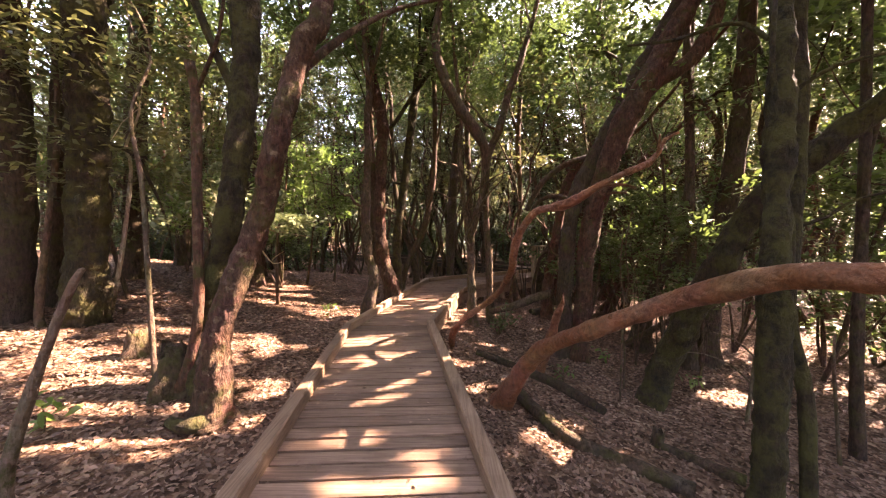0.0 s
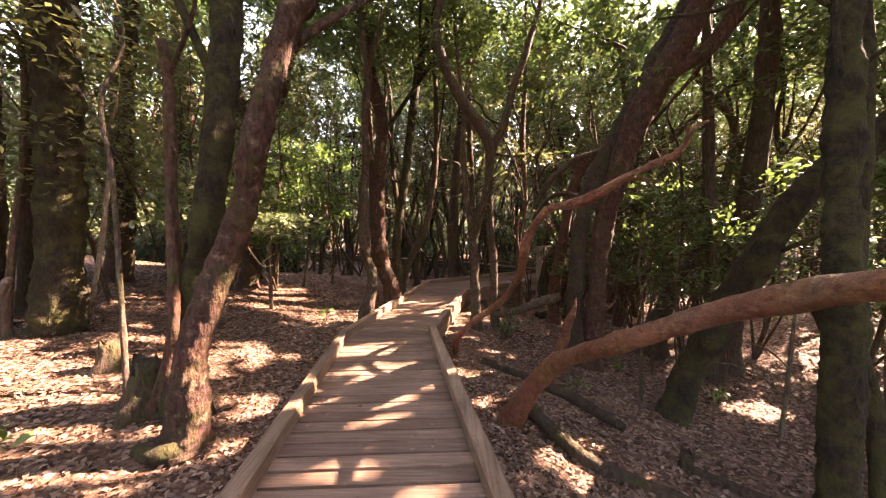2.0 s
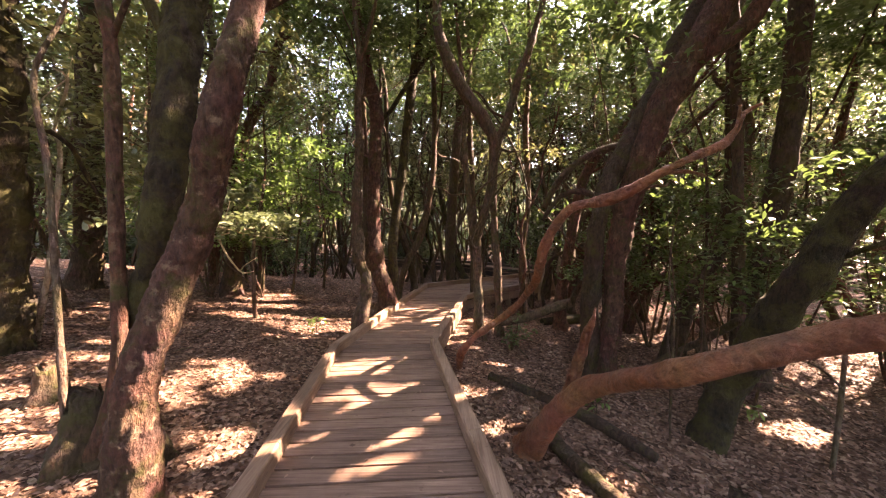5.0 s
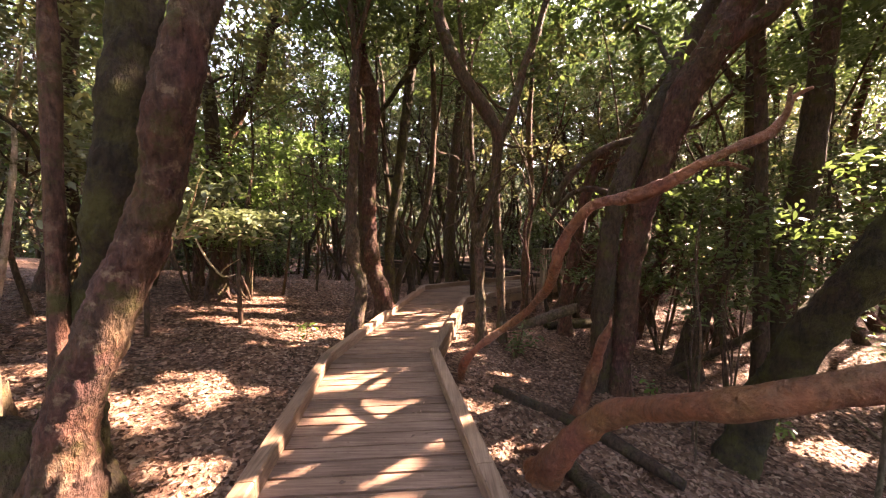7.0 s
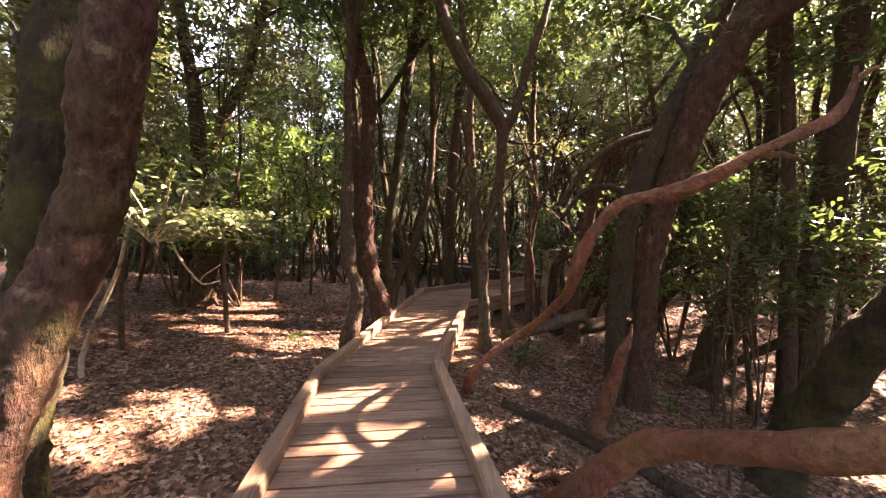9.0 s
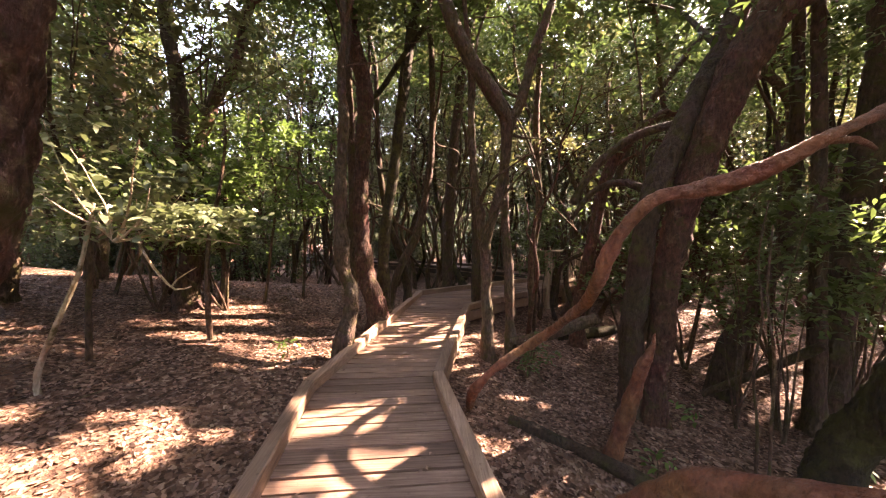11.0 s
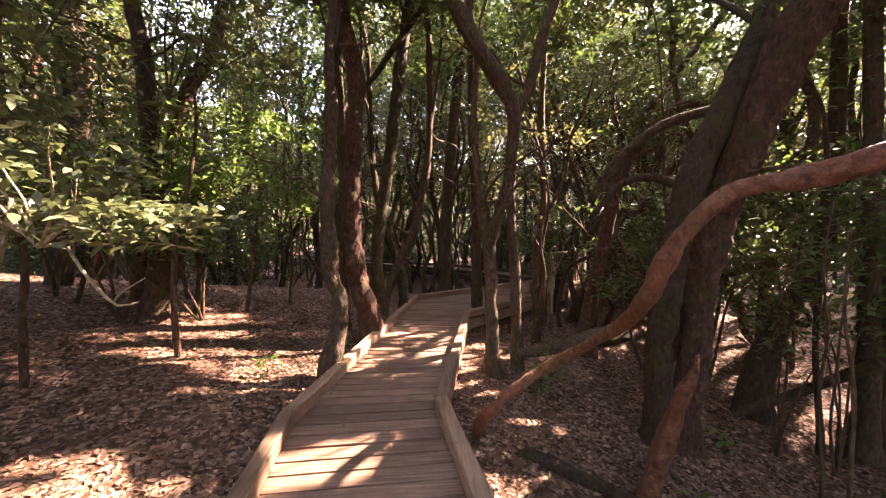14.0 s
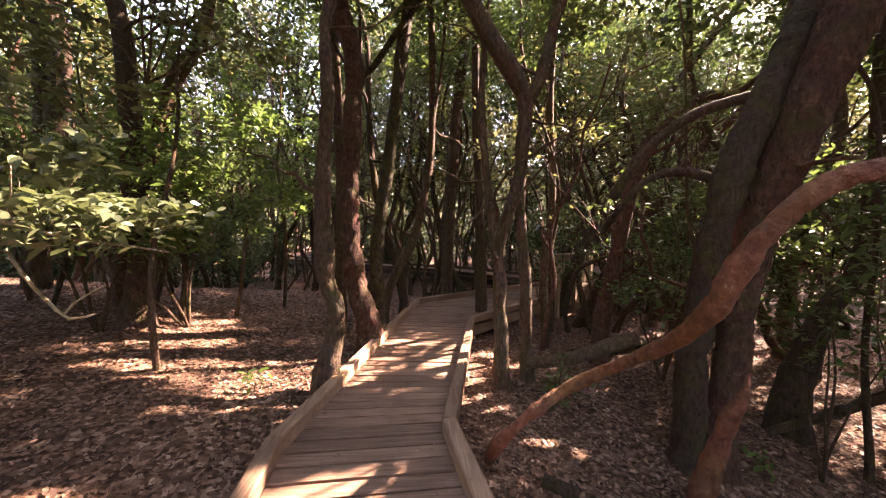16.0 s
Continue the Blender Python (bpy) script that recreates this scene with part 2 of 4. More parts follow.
def tube(spine, sides=12, step=0.12, rough=0.10, flare=0.0, seed=0.0, cap=True, ragged=0.0, knobs=0.0):
    """A tapered, knotty stem along a spine of (x, y, z, radius)."""
    P = np.array(spine, dtype=float)
    seg = []
    for i in range(len(P) - 1):
        p0, p1, p2, p3 = P[max(i - 1, 0)], P[i], P[i + 1], P[min(i + 2, len(P) - 1)]
        k = max(2, int(np.linalg.norm(p2[:3] - p1[:3]) / step))
        for u in np.arange(k) / k:
            seg.append(0.5 * (2 * p1 + (p2 - p0) * u + (2 * p0 - 5 * p1 + 4 * p2 - p3) * u * u + (3 * p1 - p0 - 3 * p2 + p3) * u ** 3))
    seg.append(P[-1])
    C = np.array(seg)
    C[:, 3] = np.maximum(C[:, 3], 0.003)
    along = np.gradient(C[:, :3], axis=0)
    along /= np.linalg.norm(along, axis=1)[:, None] + 1e-9
    side = np.cross(along[0], (0.31, 0.94, 0.1))
    verts, faces = [], []
    length = 0.0
    for i, c in enumerate(C):
        side = side - along[i] * side.dot(along[i])
        side /= np.linalg.norm(side) + 1e-9
        other = np.cross(along[i], side)
        if i:
            length += np.linalg.norm(c[:3] - C[i - 1, :3])
        base = 1 + flare * math.exp(-length / 0.16)
        for s in range(sides):
            a = 2 * math.pi * s / sides
            d = side * math.cos(a) + other * math.sin(a)
            r = c[3] * base
            lob = 1 + flare * 0.45 * math.exp(-length / 0.2) * math.sin(a * 4 + seed)
            q = c[:3] + d * r
            f = 1 + rough * 1.6 * noise.noise(Vector(q * 3.1) + Vector((seed, 0, 0))) + rough * noise.noise(Vector(q * 9.0) + Vector((0, seed, 0))) + knobs * noise.noise(Vector(q * 34.0) + Vector((seed, seed, 0)))
            verts.append(c[:3] + d * r * lob * f)
    for s in range(sides if ragged else 0):
        verts[-1 - s] = verts[-1 - s] + np.array((0, 0, ragged * (noise.noise((s * 0.9, seed, 1.7)) + 0.6 * (s % 3 == 0))))
    for i in range(len(C) - 1):
        for s in range(sides):
            t = (s + 1) % sides
            faces.append((i * sides + s, i * sides + t, (i + 1) * sides + t, (i + 1) * sides + s))
    if cap:
        faces.append(tuple(range((len(C) - 1) * sides, len(C) * sides)))
    return verts, faces


# made-up gaps cut sunward through the leaves, lighting spots picked from the camera's view (x, y, z, half widths)
SUN_GAPS = np.array([
    (-1.10, 4.71, 0.00, 0.41, 0.15),
    (-0.75, 4.11, -0.00, 0.43, 0.16),
    (-0.55, 3.73, -0.00, 0.43, 0.13),
    (-0.92, 3.29, 0.00, 0.32, 0.07),
    (-0.36, 3.06, 0.00, 0.24, 0.06),
    (-0.71, 2.77, 0.00, 0.17, 0.04),
    (-0.81, 2.47, 0.00, 0.26, 0.05),
    (-0.06, 2.24, 0.00, 0.12, 0.04),
    (-0.33, 1.98, -0.00, 0.43, 0.04),
    (-0.82, 7.67, -0.00, 0.46, 0.10),
    (-0.84, 4.93, 0.00, 0.26, 0.05),
    (-3.85, 3.35, 0.25, 0.76, 0.29),
    (-2.51, 4.56, 0.03, 0.48, 0.25),
    (-3.06, 2.53, 0.13, 0.29, 0.15),
    (-2.42, 2.46, 0.01, 0.31, 0.10),
    (-4.79, 3.68, 0.38, 0.26, 0.19),
    (-3.99, 4.64, 0.27, 0.49, 0.18),
    (-1.89, 3.42, -0.08, 0.21, 0.10),
    (3.99, 4.46, -0.72, 0.28, 0.13),
    (-2.58, 4.68, 0.02, 0.40, 0.09),
    (-3.30, 6.44, 0.17, 0.39, 0.11),
    (0.35, 6.45, -0.37, 0.33, 0.13),
    (0.81, 7.83, -0.39, 0.41, 0.17),
    (7.26, 10.29, -0.50, 0.63, 0.26),
    (0.88, 5.89, -0.47, 0.29, 0.06),
    (-2.9, 4.0, 0.1, 0.5, 0.22),
    (-3.3, 3.0, 0.15, 0.5, 0.2),
    (-1.86, 2.84, 0.95, 0.16, 0.16),
    (-1.33, 2.92, 2.85, 0.06, 0.22),
    (-2.02, 2.82, 0.15, 0.28, 0.28),
    (-1.95, 2.86, 0.7, 0.25, 0.3),
    (3.6, 6.2, 2.6, 0.7, 0.45),
    (4.6, 5.0, 2.4, 0.5, 0.4),
    (2.2, 8.6, 3.6, 0.9, 0.6),
    (0.6, 9.8, 4.2, 0.9, 0.6),
    (-1.2, 9.2, 4.8, 0.7, 0.5),
    (-4.2, 8.6, 3.6, 0.8, 0.5),
    (2.6, 5.0, 3.6, 0.5, 0.4),
    (3.4, 6.1, 2.8, 0.2, 0.3),
    (-1.42, 7.80, 4.0, 0.12, 0.30),
    (-2.50, 4.60, 1.6, 0.40, 0.40),
    (-3.20, 4.60, 1.9, 0.40, 0.40),
    (-2.60, 4.70, 2.3, 0.35, 0.30),
    (2.35, 2.33, 2.6, 0.07, 0.12),
    (2.80, 5.00, 3.2, 0.12, 0.20),
    (2.55, 5.10, 2.4, 0.10, 0.16),
    (0.98, 4.15, 1.3, 0.08, 0.14),
    (2.60, 8.20, 2.2, 0.45, 0.35),
    (3.40, 8.80, 2.9, 0.5, 0.4),
    (2.00, 8.40, 1.4, 0.3, 0.25),
    (4.20, 11.80, 0.5, 0.3, 0.3),
])


def out_of_gaps(c):
    keep = np.ones(len(c), bool)
    s = np.array(SUN)
    for x, y, z, a, b in SUN_GAPS:
        k = (c[:, 2] - z) / s[2]
        q = c - s * k[:, None]
        edge = 1.05 + 0.45 * np.sin(9 * q[:, 0] + 5 * q[:, 1] + x * 7) + 0.4 * np.sin(17 * q[:, 1] - 6 * q[:, 0] + y * 5)
        keep &= ~((((q[:, 0] - x) / (a + 0.08)) ** 2 + ((q[:, 1] - y) / (b + 0.08)) ** 2 < edge) & (k > 0.4))
    return keep


def leaves(centres, count, spread, size, flat=0.45, droop=0.15, gaps=True, wide=0.40, corners=4):
    """Folded leaves, four corners each, in sprays about the centres."""
    n = len(centres) * count
    c = np.repeat(np.asarray(centres, float), count, axis=0)
    off = rng.normal(size=(n, 3))
    off *= (rng.random(n) ** 0.6 / (np.linalg.norm(off, axis=1) + 1e-9))[:, None]
    off *= np.array((1, 1, 0.62)) * spread
    c = c + off
    if gaps:
        c = c[out_of_gaps(c)]
        n = len(c)
    d = rng.normal(size=(n, 3)) * np.array((1, 1, flat))
    d[:, 2] -= droop
    d /= np.linalg.norm(d, axis=1)[:, None] + 1e-9
    up = np.array((0, 0, 1.0)) + rng.normal(size=(n, 3)) * 0.45
    w = np.cross(d, up)
    w /= np.linalg.norm(w, axis=1)[:, None] + 1e-9
    nr = np.cross(w, d)
    L = size * rng.uniform(0.65, 1.3, n)[:, None]
    fold = L * 0.07
    if corners == 6:
        v = np.empty((n, 6, 3))
        W = L * wide * 0.5
        v[:, 0] = c - d * L * 0.5
        v[:, 1] = c + w * W * 0.85 - d * L * 0.22 + nr * fold
        v[:, 2] = c + w * W * 0.8 + d * L * 0.14 + nr * fold * 0.8
        v[:, 3] = c + d * L * 0.5 - nr * fold * 1.2
        v[:, 4] = c - w * W * 0.8 + d * L * 0.14 + nr * fold * 0.8
        v[:, 5] = c - w * W * 0.85 - d * L * 0.22 + nr * fold
        return v.reshape(-1, 3)
    v = np.empty((n, 4, 3))
    v[:, 0] = c - d * L * 0.5
    v[:, 1] = c + w * L * wide * 0.5 - d * L * 0.05 + nr * fold
    v[:, 2] = c + d * L * 0.5 - nr * fold * 0.6
    v[:, 3] = c - w * L * wide * 0.5 - d * L * 0.05 + nr * fold
    return v.reshape(-1, 3)


def sprays(base, reach, height, n):
    """Centres of leaf sprays in an uneven crown."""
    a = rng.uniform(0, 2 * math.pi, n)
    r = reach * np.sqrt(rng.random(n)) * (0.75 + 0.35 * np.sin(a * 3 + rng.uniform(0, 6)))
    z = rng.random(n) ** 0.8 * height
    lim = np.sqrt(np.clip(1 - (z / height - 0.4) ** 2 * 1.6, 0.1, 1))
    return np.stack([base[0] + np.cos(a) * r * lim, base[1] + np.sin(a) * r * lim, base[2] + z], 1)


def limb_spine(start, direction, length, r0, bend=0.25, bits=5):
    p, d = np.array(start[:3], float), np.array(direction, float)
    out = []
    for i in range(bits + 1):
        k = i / bits
        out.append((*p, r0 * (1 - 0.8 * k)))
        d = d / np.linalg.norm(d) + rng.normal(size=3) * bend + np.array((0, 0, 0.06))
        p = p + d / np.linalg.norm(d) * length / bits
    return out


def tree(spine, wood, label, top=8.5, crown=None, limbs=3, sides=12, flare=0.5, leaf=LEAF, extra=(), category="tree", name="tree", group="", lean=0.6, fine=0.10, rough=0.12, ragged=0.0, boughs=0, knobs=0.0):
    """One tree: its lower trunk along the spine, a trunk carried on up to the crown, limbs and a crown of leaves.
    crown: (reach, height, sprays, leaves a spray, leaf size) or None."""
    sp = [tuple(s) for s in spine]
    ob = thing(name, (sp[0][0], sp[0][1], sp[0][2]), label, category, group)
    a, b = np.array(sp[-2]), np.array(sp[-1])
    if top and b[2] < top:
        d = (b - a)[:3]
        d = d / np.linalg.norm(d)
        d = np.array((d[0] * lean, d[1] * lean, max(d[2], 0.7)))
        left = top - b[2]
        for i in range(1, 4):
            k = i / 3
            sp.append((*(b[:3] + d / d[2] * left * k + rng.normal(size=3) * 0.12), b[3] * (1 - 0.65 * k)))
    part("trunk", mesh_of("trunk", *tube(sp, sides, fine, rough, flare=flare, seed=sp[0][0] * 7, ragged=ragged, knobs=knobs), wood), ob)
    for e in extra:
        part("branch", mesh_of("branch", *tube(e, max(8, sides - 4), seed=e[0][0] * 5), wood), ob)
    for i in range(boughs):
        s = sp[min(len(sp) - 2, 3 + i % max(1, len(sp) - 4))]
        way = rng.normal(size=3) * np.array((1, 0.6, 0.5)) + np.array((0, 0, 0.35))
        ls = limb_spine(s, way, rng.uniform(0.9, 2.4), min(0.03, s[3] * 0.35), 0.33, 8)
        if out_of_gaps(np.array(ls)[:, :3]).all() and all(abs(q[0]) > 0.9 or q[1] > 5 for q in ls):
            part("branch", mesh_of("branch", *tube(ls, 6, 0.12, 0.15), wood), ob)
    if crown:
        reach, height, ns, per, size = crown
        tip = sp[-1]
        base = (tip[0], tip[1], tip[2] - height * 0.72)
        cs = sprays(base, reach, height, ns)
        for i in range(limbs):
            k = rng.uniform(0.45, 0.95)
            s = sp[min(len(sp) - 1, max(2, int(round(k * (len(sp) - 1)))))]
            goal = cs[rng.integers(len(cs))]
            v = goal - np.array(s[:3])
            ls = limb_spine(s, v, np.linalg.norm(v), min(0.042, s[3] * 0.55), 0.24)
            if out_of_gaps(np.array(ls)[:, :3]).all():
                part("branch", mesh_of("branch", *tube(ls, 7, 0.3), wood), ob)
        me = quads_mesh("crown", leaves(cs, per, 0.55, size), leaf)
        part("crown", me, ob)
    return ob


# ---- ground ----
def make_ground():
    xs = np.sinh(np.linspace(-1, 1, 231) * 5.2) * 1.1 * 2
    ys = np.sinh(np.linspace(-1, 1, 231) * 5.2) * 1.1 * 2 + 6.0
    verts = [(x, y, ground_z(x, y)) for y in ys for x in xs]
    n = len(xs)
    faces = [(j * n + i, j * n + i + 1, (j + 1) * n + i + 1, (j + 1) * n + i) for j in range(n - 1) for i in range(n - 1)]
    g = new("ground", mesh_of("ground", verts, faces, LITTER_GROUND))
    tagged(g, "forest floor of brown leaf litter, sloping gently down", "ground", kind="structure")


make_ground()


# ---- boardwalk ----
def box(corners, z0, z1):
    """A prism on four ground corners."""
    v = [(x, y, z0) for x, y in corners] + [(x, y, z1) for x, y in corners]
    return v, [(3, 2, 1, 0), (4, 5, 6, 7), (0, 1, 5, 4), (1, 2, 6, 5), (2, 3, 7, 6), (3, 0, 4, 7)]


def beam(a, b, width, z0, z1, chamfer=0.012):
    """A straight timber from a to b with its upper edges worn off."""
    d = Vector((b[0] - a[0], b[1] - a[1])).normalized()
    s = Vector((-d.y, d.x))
    h = width / 2
    prof = [(-h, z0), (h, z0), (h, z1 - chamfer), (h - chamfer, z1), (-h + chamfer, z1), (-h, z1 - chamfer)]
    k = max(2, int(math.dist(a, b) / 0.4))
    v, f = [], []
    for i in range(k + 1):
        u = i / k
        cx, cy = a[0] + (b[0] - a[0]) * u, a[1] + (b[1] - a[1]) * u
        for o, z in prof:
            w = 0.004 * noise.noise((cx * 2, cy * 2, o * 30 + z * 9))
            v.append((cx + s.x * (o + w), cy + s.y * (o + w), z + w))
    m = len(prof)
    for i in range(k):
        for j in range(m):
            f.append((i * m + j, i * m + (j + 1) % m, (i + 1) * m + (j + 1) % m, (i + 1) * m + j))
    f.append(tuple(reversed(range(m))))
    f.append(tuple(range(k * m, k * m + m)))
    return v, f


def cross(p, d, a, b):
    """Where the line p + k d meets the line through a and b."""
    ex, ey = b[0] - a[0], b[1] - a[1]
    den = d[0] * ey - d[1] * ex
    k = ((a[0] - p[0]) * ey - (a[1] - p[1]) * ex) / den
    return p[0] + d[0] * k, p[1] + d[1] * k


def edge_hit(p, d, pts, lo):
    best = None
    for i, (a, b) in enumerate(zip(pts, pts[1:])):
        q = cross(p, d, a, b)
        k = ((q[0] - a[0]) * (b[0] - a[0]) + (q[1] - a[1]) * (b[1] - a[1])) / ((b[0] - a[0]) ** 2 + (b[1] - a[1]) ** 2)
        miss = max(0, -k, k - 1)
        if best is None or miss < best[0]:
            best = (miss, q)
    return best[1]


def lay_planks(parent, left, right, start, heading, steps, pitch=0.145, z=0.0, turn=None, wood=PLANK_WOOD):
    """Planks from edge to edge, one after another along the walk. turn: plank directions as (step, dx, dy)."""
    p = start
    for i in range(steps):
        k = np.interp(i, [t[0] for t in turn], range(len(turn)))
        j = int(k)
        u = k - j
        n = min(j + 1, len(turn) - 1)
        d = (turn[j][1] * (1 - u) + turn[n][1] * u, turn[j][2] * (1 - u) + turn[n][2] * u)
        m = math.hypot(*d)
        d = (d[0] / m, d[1] / m)
        h = (-d[1], d[0])
        w = pitch * rng.uniform(0.93, 1.07)
        gap = rng.uniform(0.016, 0.027)
        q = (p[0] + h[0] * (w - gap), p[1] + h[1] * (w - gap))
        a, b = edge_hit(p, d, left, 0), edge_hit(p, d, right, 0)
        e, c = edge_hit(q, d, left, 0), edge_hit(q, d, right, 0)
        top = z + rng.uniform(-0.003, 0.003)
        v, f = box([a, b, c, e], top - 0.04, top)
        tilt = rng.uniform(-0.003, 0.003)
        v[4] = (v[4][0], v[4][1], v[4][2] + tilt)
        v[6] = (v[6][0], v[6][1], v[6][2] - tilt)
        part("plank", mesh_of("plank", v, f, wood, False), parent)
        mid = ((a[0] + b[0]) / 2, (a[1] + b[1]) / 2)
        p = (mid[0] + h[0] * w, mid[1] + h[1] * w)


def kerbs(parent, pts, outside, z=0.0, width=0.12, length=2.4, wood=None):
    """Kerb timbers on the deck's edge, side boards and posts beneath."""
    pts = [Vector(p) for p in pts]
    offs = []
    for i, p in enumerate(pts):
        d = Vector((0, 0))
        for a, b in ((i - 1, i), (i, i + 1)):
            if a >= 0 and b < len(pts):
                e = (pts[b] - pts[a]).normalized()
                d += Vector((e.y, -e.x))
        offs.append(p + d.normalized() * outside * width / 2)
    for a, b in zip(offs, offs[1:]):
        n = max(1, round((b - a).length / length))
        for i in range(n):
            s, e = a.lerp(b, i / n), a.lerp(b, (i + 1) / n)
            cut = (e - s).normalized() * 0.003
            part("kerb", mesh_of("kerb", *beam(s + cut, e - cut, width, z + 0.004, z + 0.125), wood or KERB_WOOD, False), parent)
            part("side_board", mesh_of("side_board", *beam(s, e, 0.05, z - 0.24, z - 0.042, 0.004), wood or KERB_WOOD, False), parent)
            m = s.lerp(e, 0.5)
            for q in (s, m):
                gz = ground_z(q.x, q.y)
                if gz < z - 0.28:
                    d = (e - s).normalized() * 0.05
                    part("post", mesh_of("post", *beam(q - d, q + d, 0.10, gz - 0.1, z - 0.245, 0.004), POST_WOOD, False), parent)


boardwalk = thing("boardwalk", (0, 0, 0), "weathered brown timber boardwalk with low kerb beams", "boardwalk", kind="structure")
lay_planks(boardwalk, LEFT_EDGE, RIGHT_EDGE, (0.0, -3.0), None, 62, turn=[(0, 1, 0.05), (55, 1, 0.05), (62, 1, 0.0)])
lay_planks(boardwalk, LEFT_EDGE, RIGHT_EDGE, (-0.75, 5.98), None, 52, turn=[(0, 1, -0.02), (6, 1, -0.12), (20, 1, -0.18), (52, 1, -0.18)])
kerbs(boardwalk, LEFT_EDGE, -1)
kerbs(boardwalk, RIGHT_EDGE, 1)
FAR_OTHER = [(x + 0.9, y + 1.25) for x, y in FAR_NEAR_EDGE]
far_walk = thing("boardwalk", (3.0, 14.0, 0.0), "far stretch of shaded timber boardwalk behind the trees", "boardwalk", kind="structure")
lay_planks(far_walk, FAR_NEAR_EDGE, FAR_OTHER, (3.9, 13.6), None, 120, turn=[(0, 0.6, 0.75), (120, 0.6, 0.75)], pitch=0.16)
kerbs(far_walk, FAR_NEAR_EDGE, -1, wood=DARK_WOOD)
kerbs(far_walk, FAR_OTHER, 1, wood=DARK_WOOD)



def railing(a, b, height=1.1, spans=2):
    """A timber handrail with posts down to the ground, two rails and upright slats."""
    a, b = Vector(a), Vector(b)
    ob = thing("railing", (*a.lerp(b, 0.5), 0.0), "weathered pale timber handrail with upright slats at the far bend", "railing")
    d = (b - a).normalized()
    for i in range(spans + 1):
        q = a.lerp(b, i / spans)
        part("post", mesh_of("post", *beam(q - d * 0.055, q + d * 0.055, 0.11, ground_z(q.x, q.y) - 0.1, height - 0.002, 0.006), RAIL_WOOD, False), ob)
    part("top_rail", mesh_of("top_rail", *beam(a - d * 0.1, b + d * 0.1, 0.13, height, height + 0.045), RAIL_WOOD, False), ob)
    for i in range(spans):
        s, e = a.lerp(b, i / spans) + d * 0.057, a.lerp(b, (i + 1) / spans) - d * 0.057
        part("lower_rail", mesh_of("lower_rail", *beam(s, e, 0.05, 0.18, 0.26, 0.004), RAIL_WOOD, False), ob)
        n = max(2, round((e - s).length / 0.15))
        for k in range(1, n):
            q = s.lerp(e, k / n)
            part("slat", mesh_of("slat", *beam(q - d * 0.022, q + d * 0.022, 0.03, 0.262, height - 0.003, 0.003), RAIL_WOOD, False), ob)


railing((2.98, 10.76), (4.46, 11.94))

# ---- trees and wood beside the walk ----
BIG = (2.7, 4.8, 96, 60, 0.135)
MEDIUM = (2.2, 3.8, 70, 56, 0.135)
SMALL = (1.3, 2.0, 30, 50, 0.11)
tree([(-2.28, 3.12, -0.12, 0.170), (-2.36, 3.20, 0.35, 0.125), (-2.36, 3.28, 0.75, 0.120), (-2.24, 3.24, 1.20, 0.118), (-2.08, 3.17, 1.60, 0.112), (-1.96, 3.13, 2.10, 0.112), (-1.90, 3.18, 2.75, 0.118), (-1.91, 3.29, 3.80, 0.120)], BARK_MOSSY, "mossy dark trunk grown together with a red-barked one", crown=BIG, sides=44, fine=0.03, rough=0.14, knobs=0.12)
tree([(-2.05, 2.83, -0.11, 0.150), (-2.05, 2.84, 0.00, 0.140), (-1.98, 2.80, 0.45, 0.120), (-1.93, 2.79, 0.75, 0.108), (-1.79, 2.84, 1.20, 0.103), (-1.69, 2.90, 1.50, 0.104), (-1.60, 2.91, 1.76, 0.102), (-1.50, 2.87, 2.11, 0.096), (-1.38, 2.86, 2.54, 0.090), (-1.31, 2.95, 2.96, 0.092), (-1.23, 3.03, 3.32, 0.092), (-1.11, 3.12, 3.67, 0.090)], BARK_SUN_PATCHED, "leaning tree with flaking red-brown bark and sunlight painted in pale patches", crown=BIG, sides=56, fine=0.022, rough=0.12, flare=0.45, knobs=0.12)
tree([(-2.55, 3.10, -0.02, 0.094), (-2.55, 3.10, 0.08, 0.090), (-2.44, 3.10, 0.30, 0.058), (-2.33, 3.10, 0.90, 0.045), (-2.31, 3.10, 1.66, 0.045), (-2.29, 3.10, 2.44, 0.045), (-2.29, 3.10, 2.90, 0.040), (-2.33, 3.10, 3.16, 0.045)], BARK_RED, "thin forked stem rising from an old stump", top=0, flare=0.3, extra=[[(-2.28, 3.10, 2.88, 0.020), (-2.14, 3.07, 3.11, 0.018), (-2.00, 3.03, 3.37, 0.015), (-1.93, 3.00, 3.64, 0.013)]])
tree([(-2.64, 3.12, -0.02, 0.149), (-2.62, 3.12, 0.23, 0.126), (-2.62, 3.12, 0.45, 0.113)], BARK_DARK, "dark rotten stump beside the twin trees", top=0, category="stump", name="stump", sides=20, ragged=0.14, rough=0.25, flare=0.7, fine=0.05)
tree([(-3.46, 3.63, 0.14, 0.110), (-3.46, 3.63, 0.22, 0.105), (-3.45, 3.63, 0.37, 0.084), (-3.44, 3.63, 0.48, 0.073)], BARK_BROWN, "small cut stump among the dry leaves", top=0, category="stump", name="stump", ragged=0.06, sides=14, rough=0.25)
tree([(-2.96, 3.30, -0.02, 0.029), (-3.04, 3.37, 1.08, 0.024), (-3.12, 3.43, 2.13, 0.022), (-3.26, 3.50, 2.84, 0.020)], BARK_TAN, "thin tan upright sapling stem", top=4.5, crown=(0.9, 1.6, 16, 40, 0.10), flare=0.1, limbs=2, sides=8, category="sapling", name="sapling", leaf=LEAF_OLIVE)
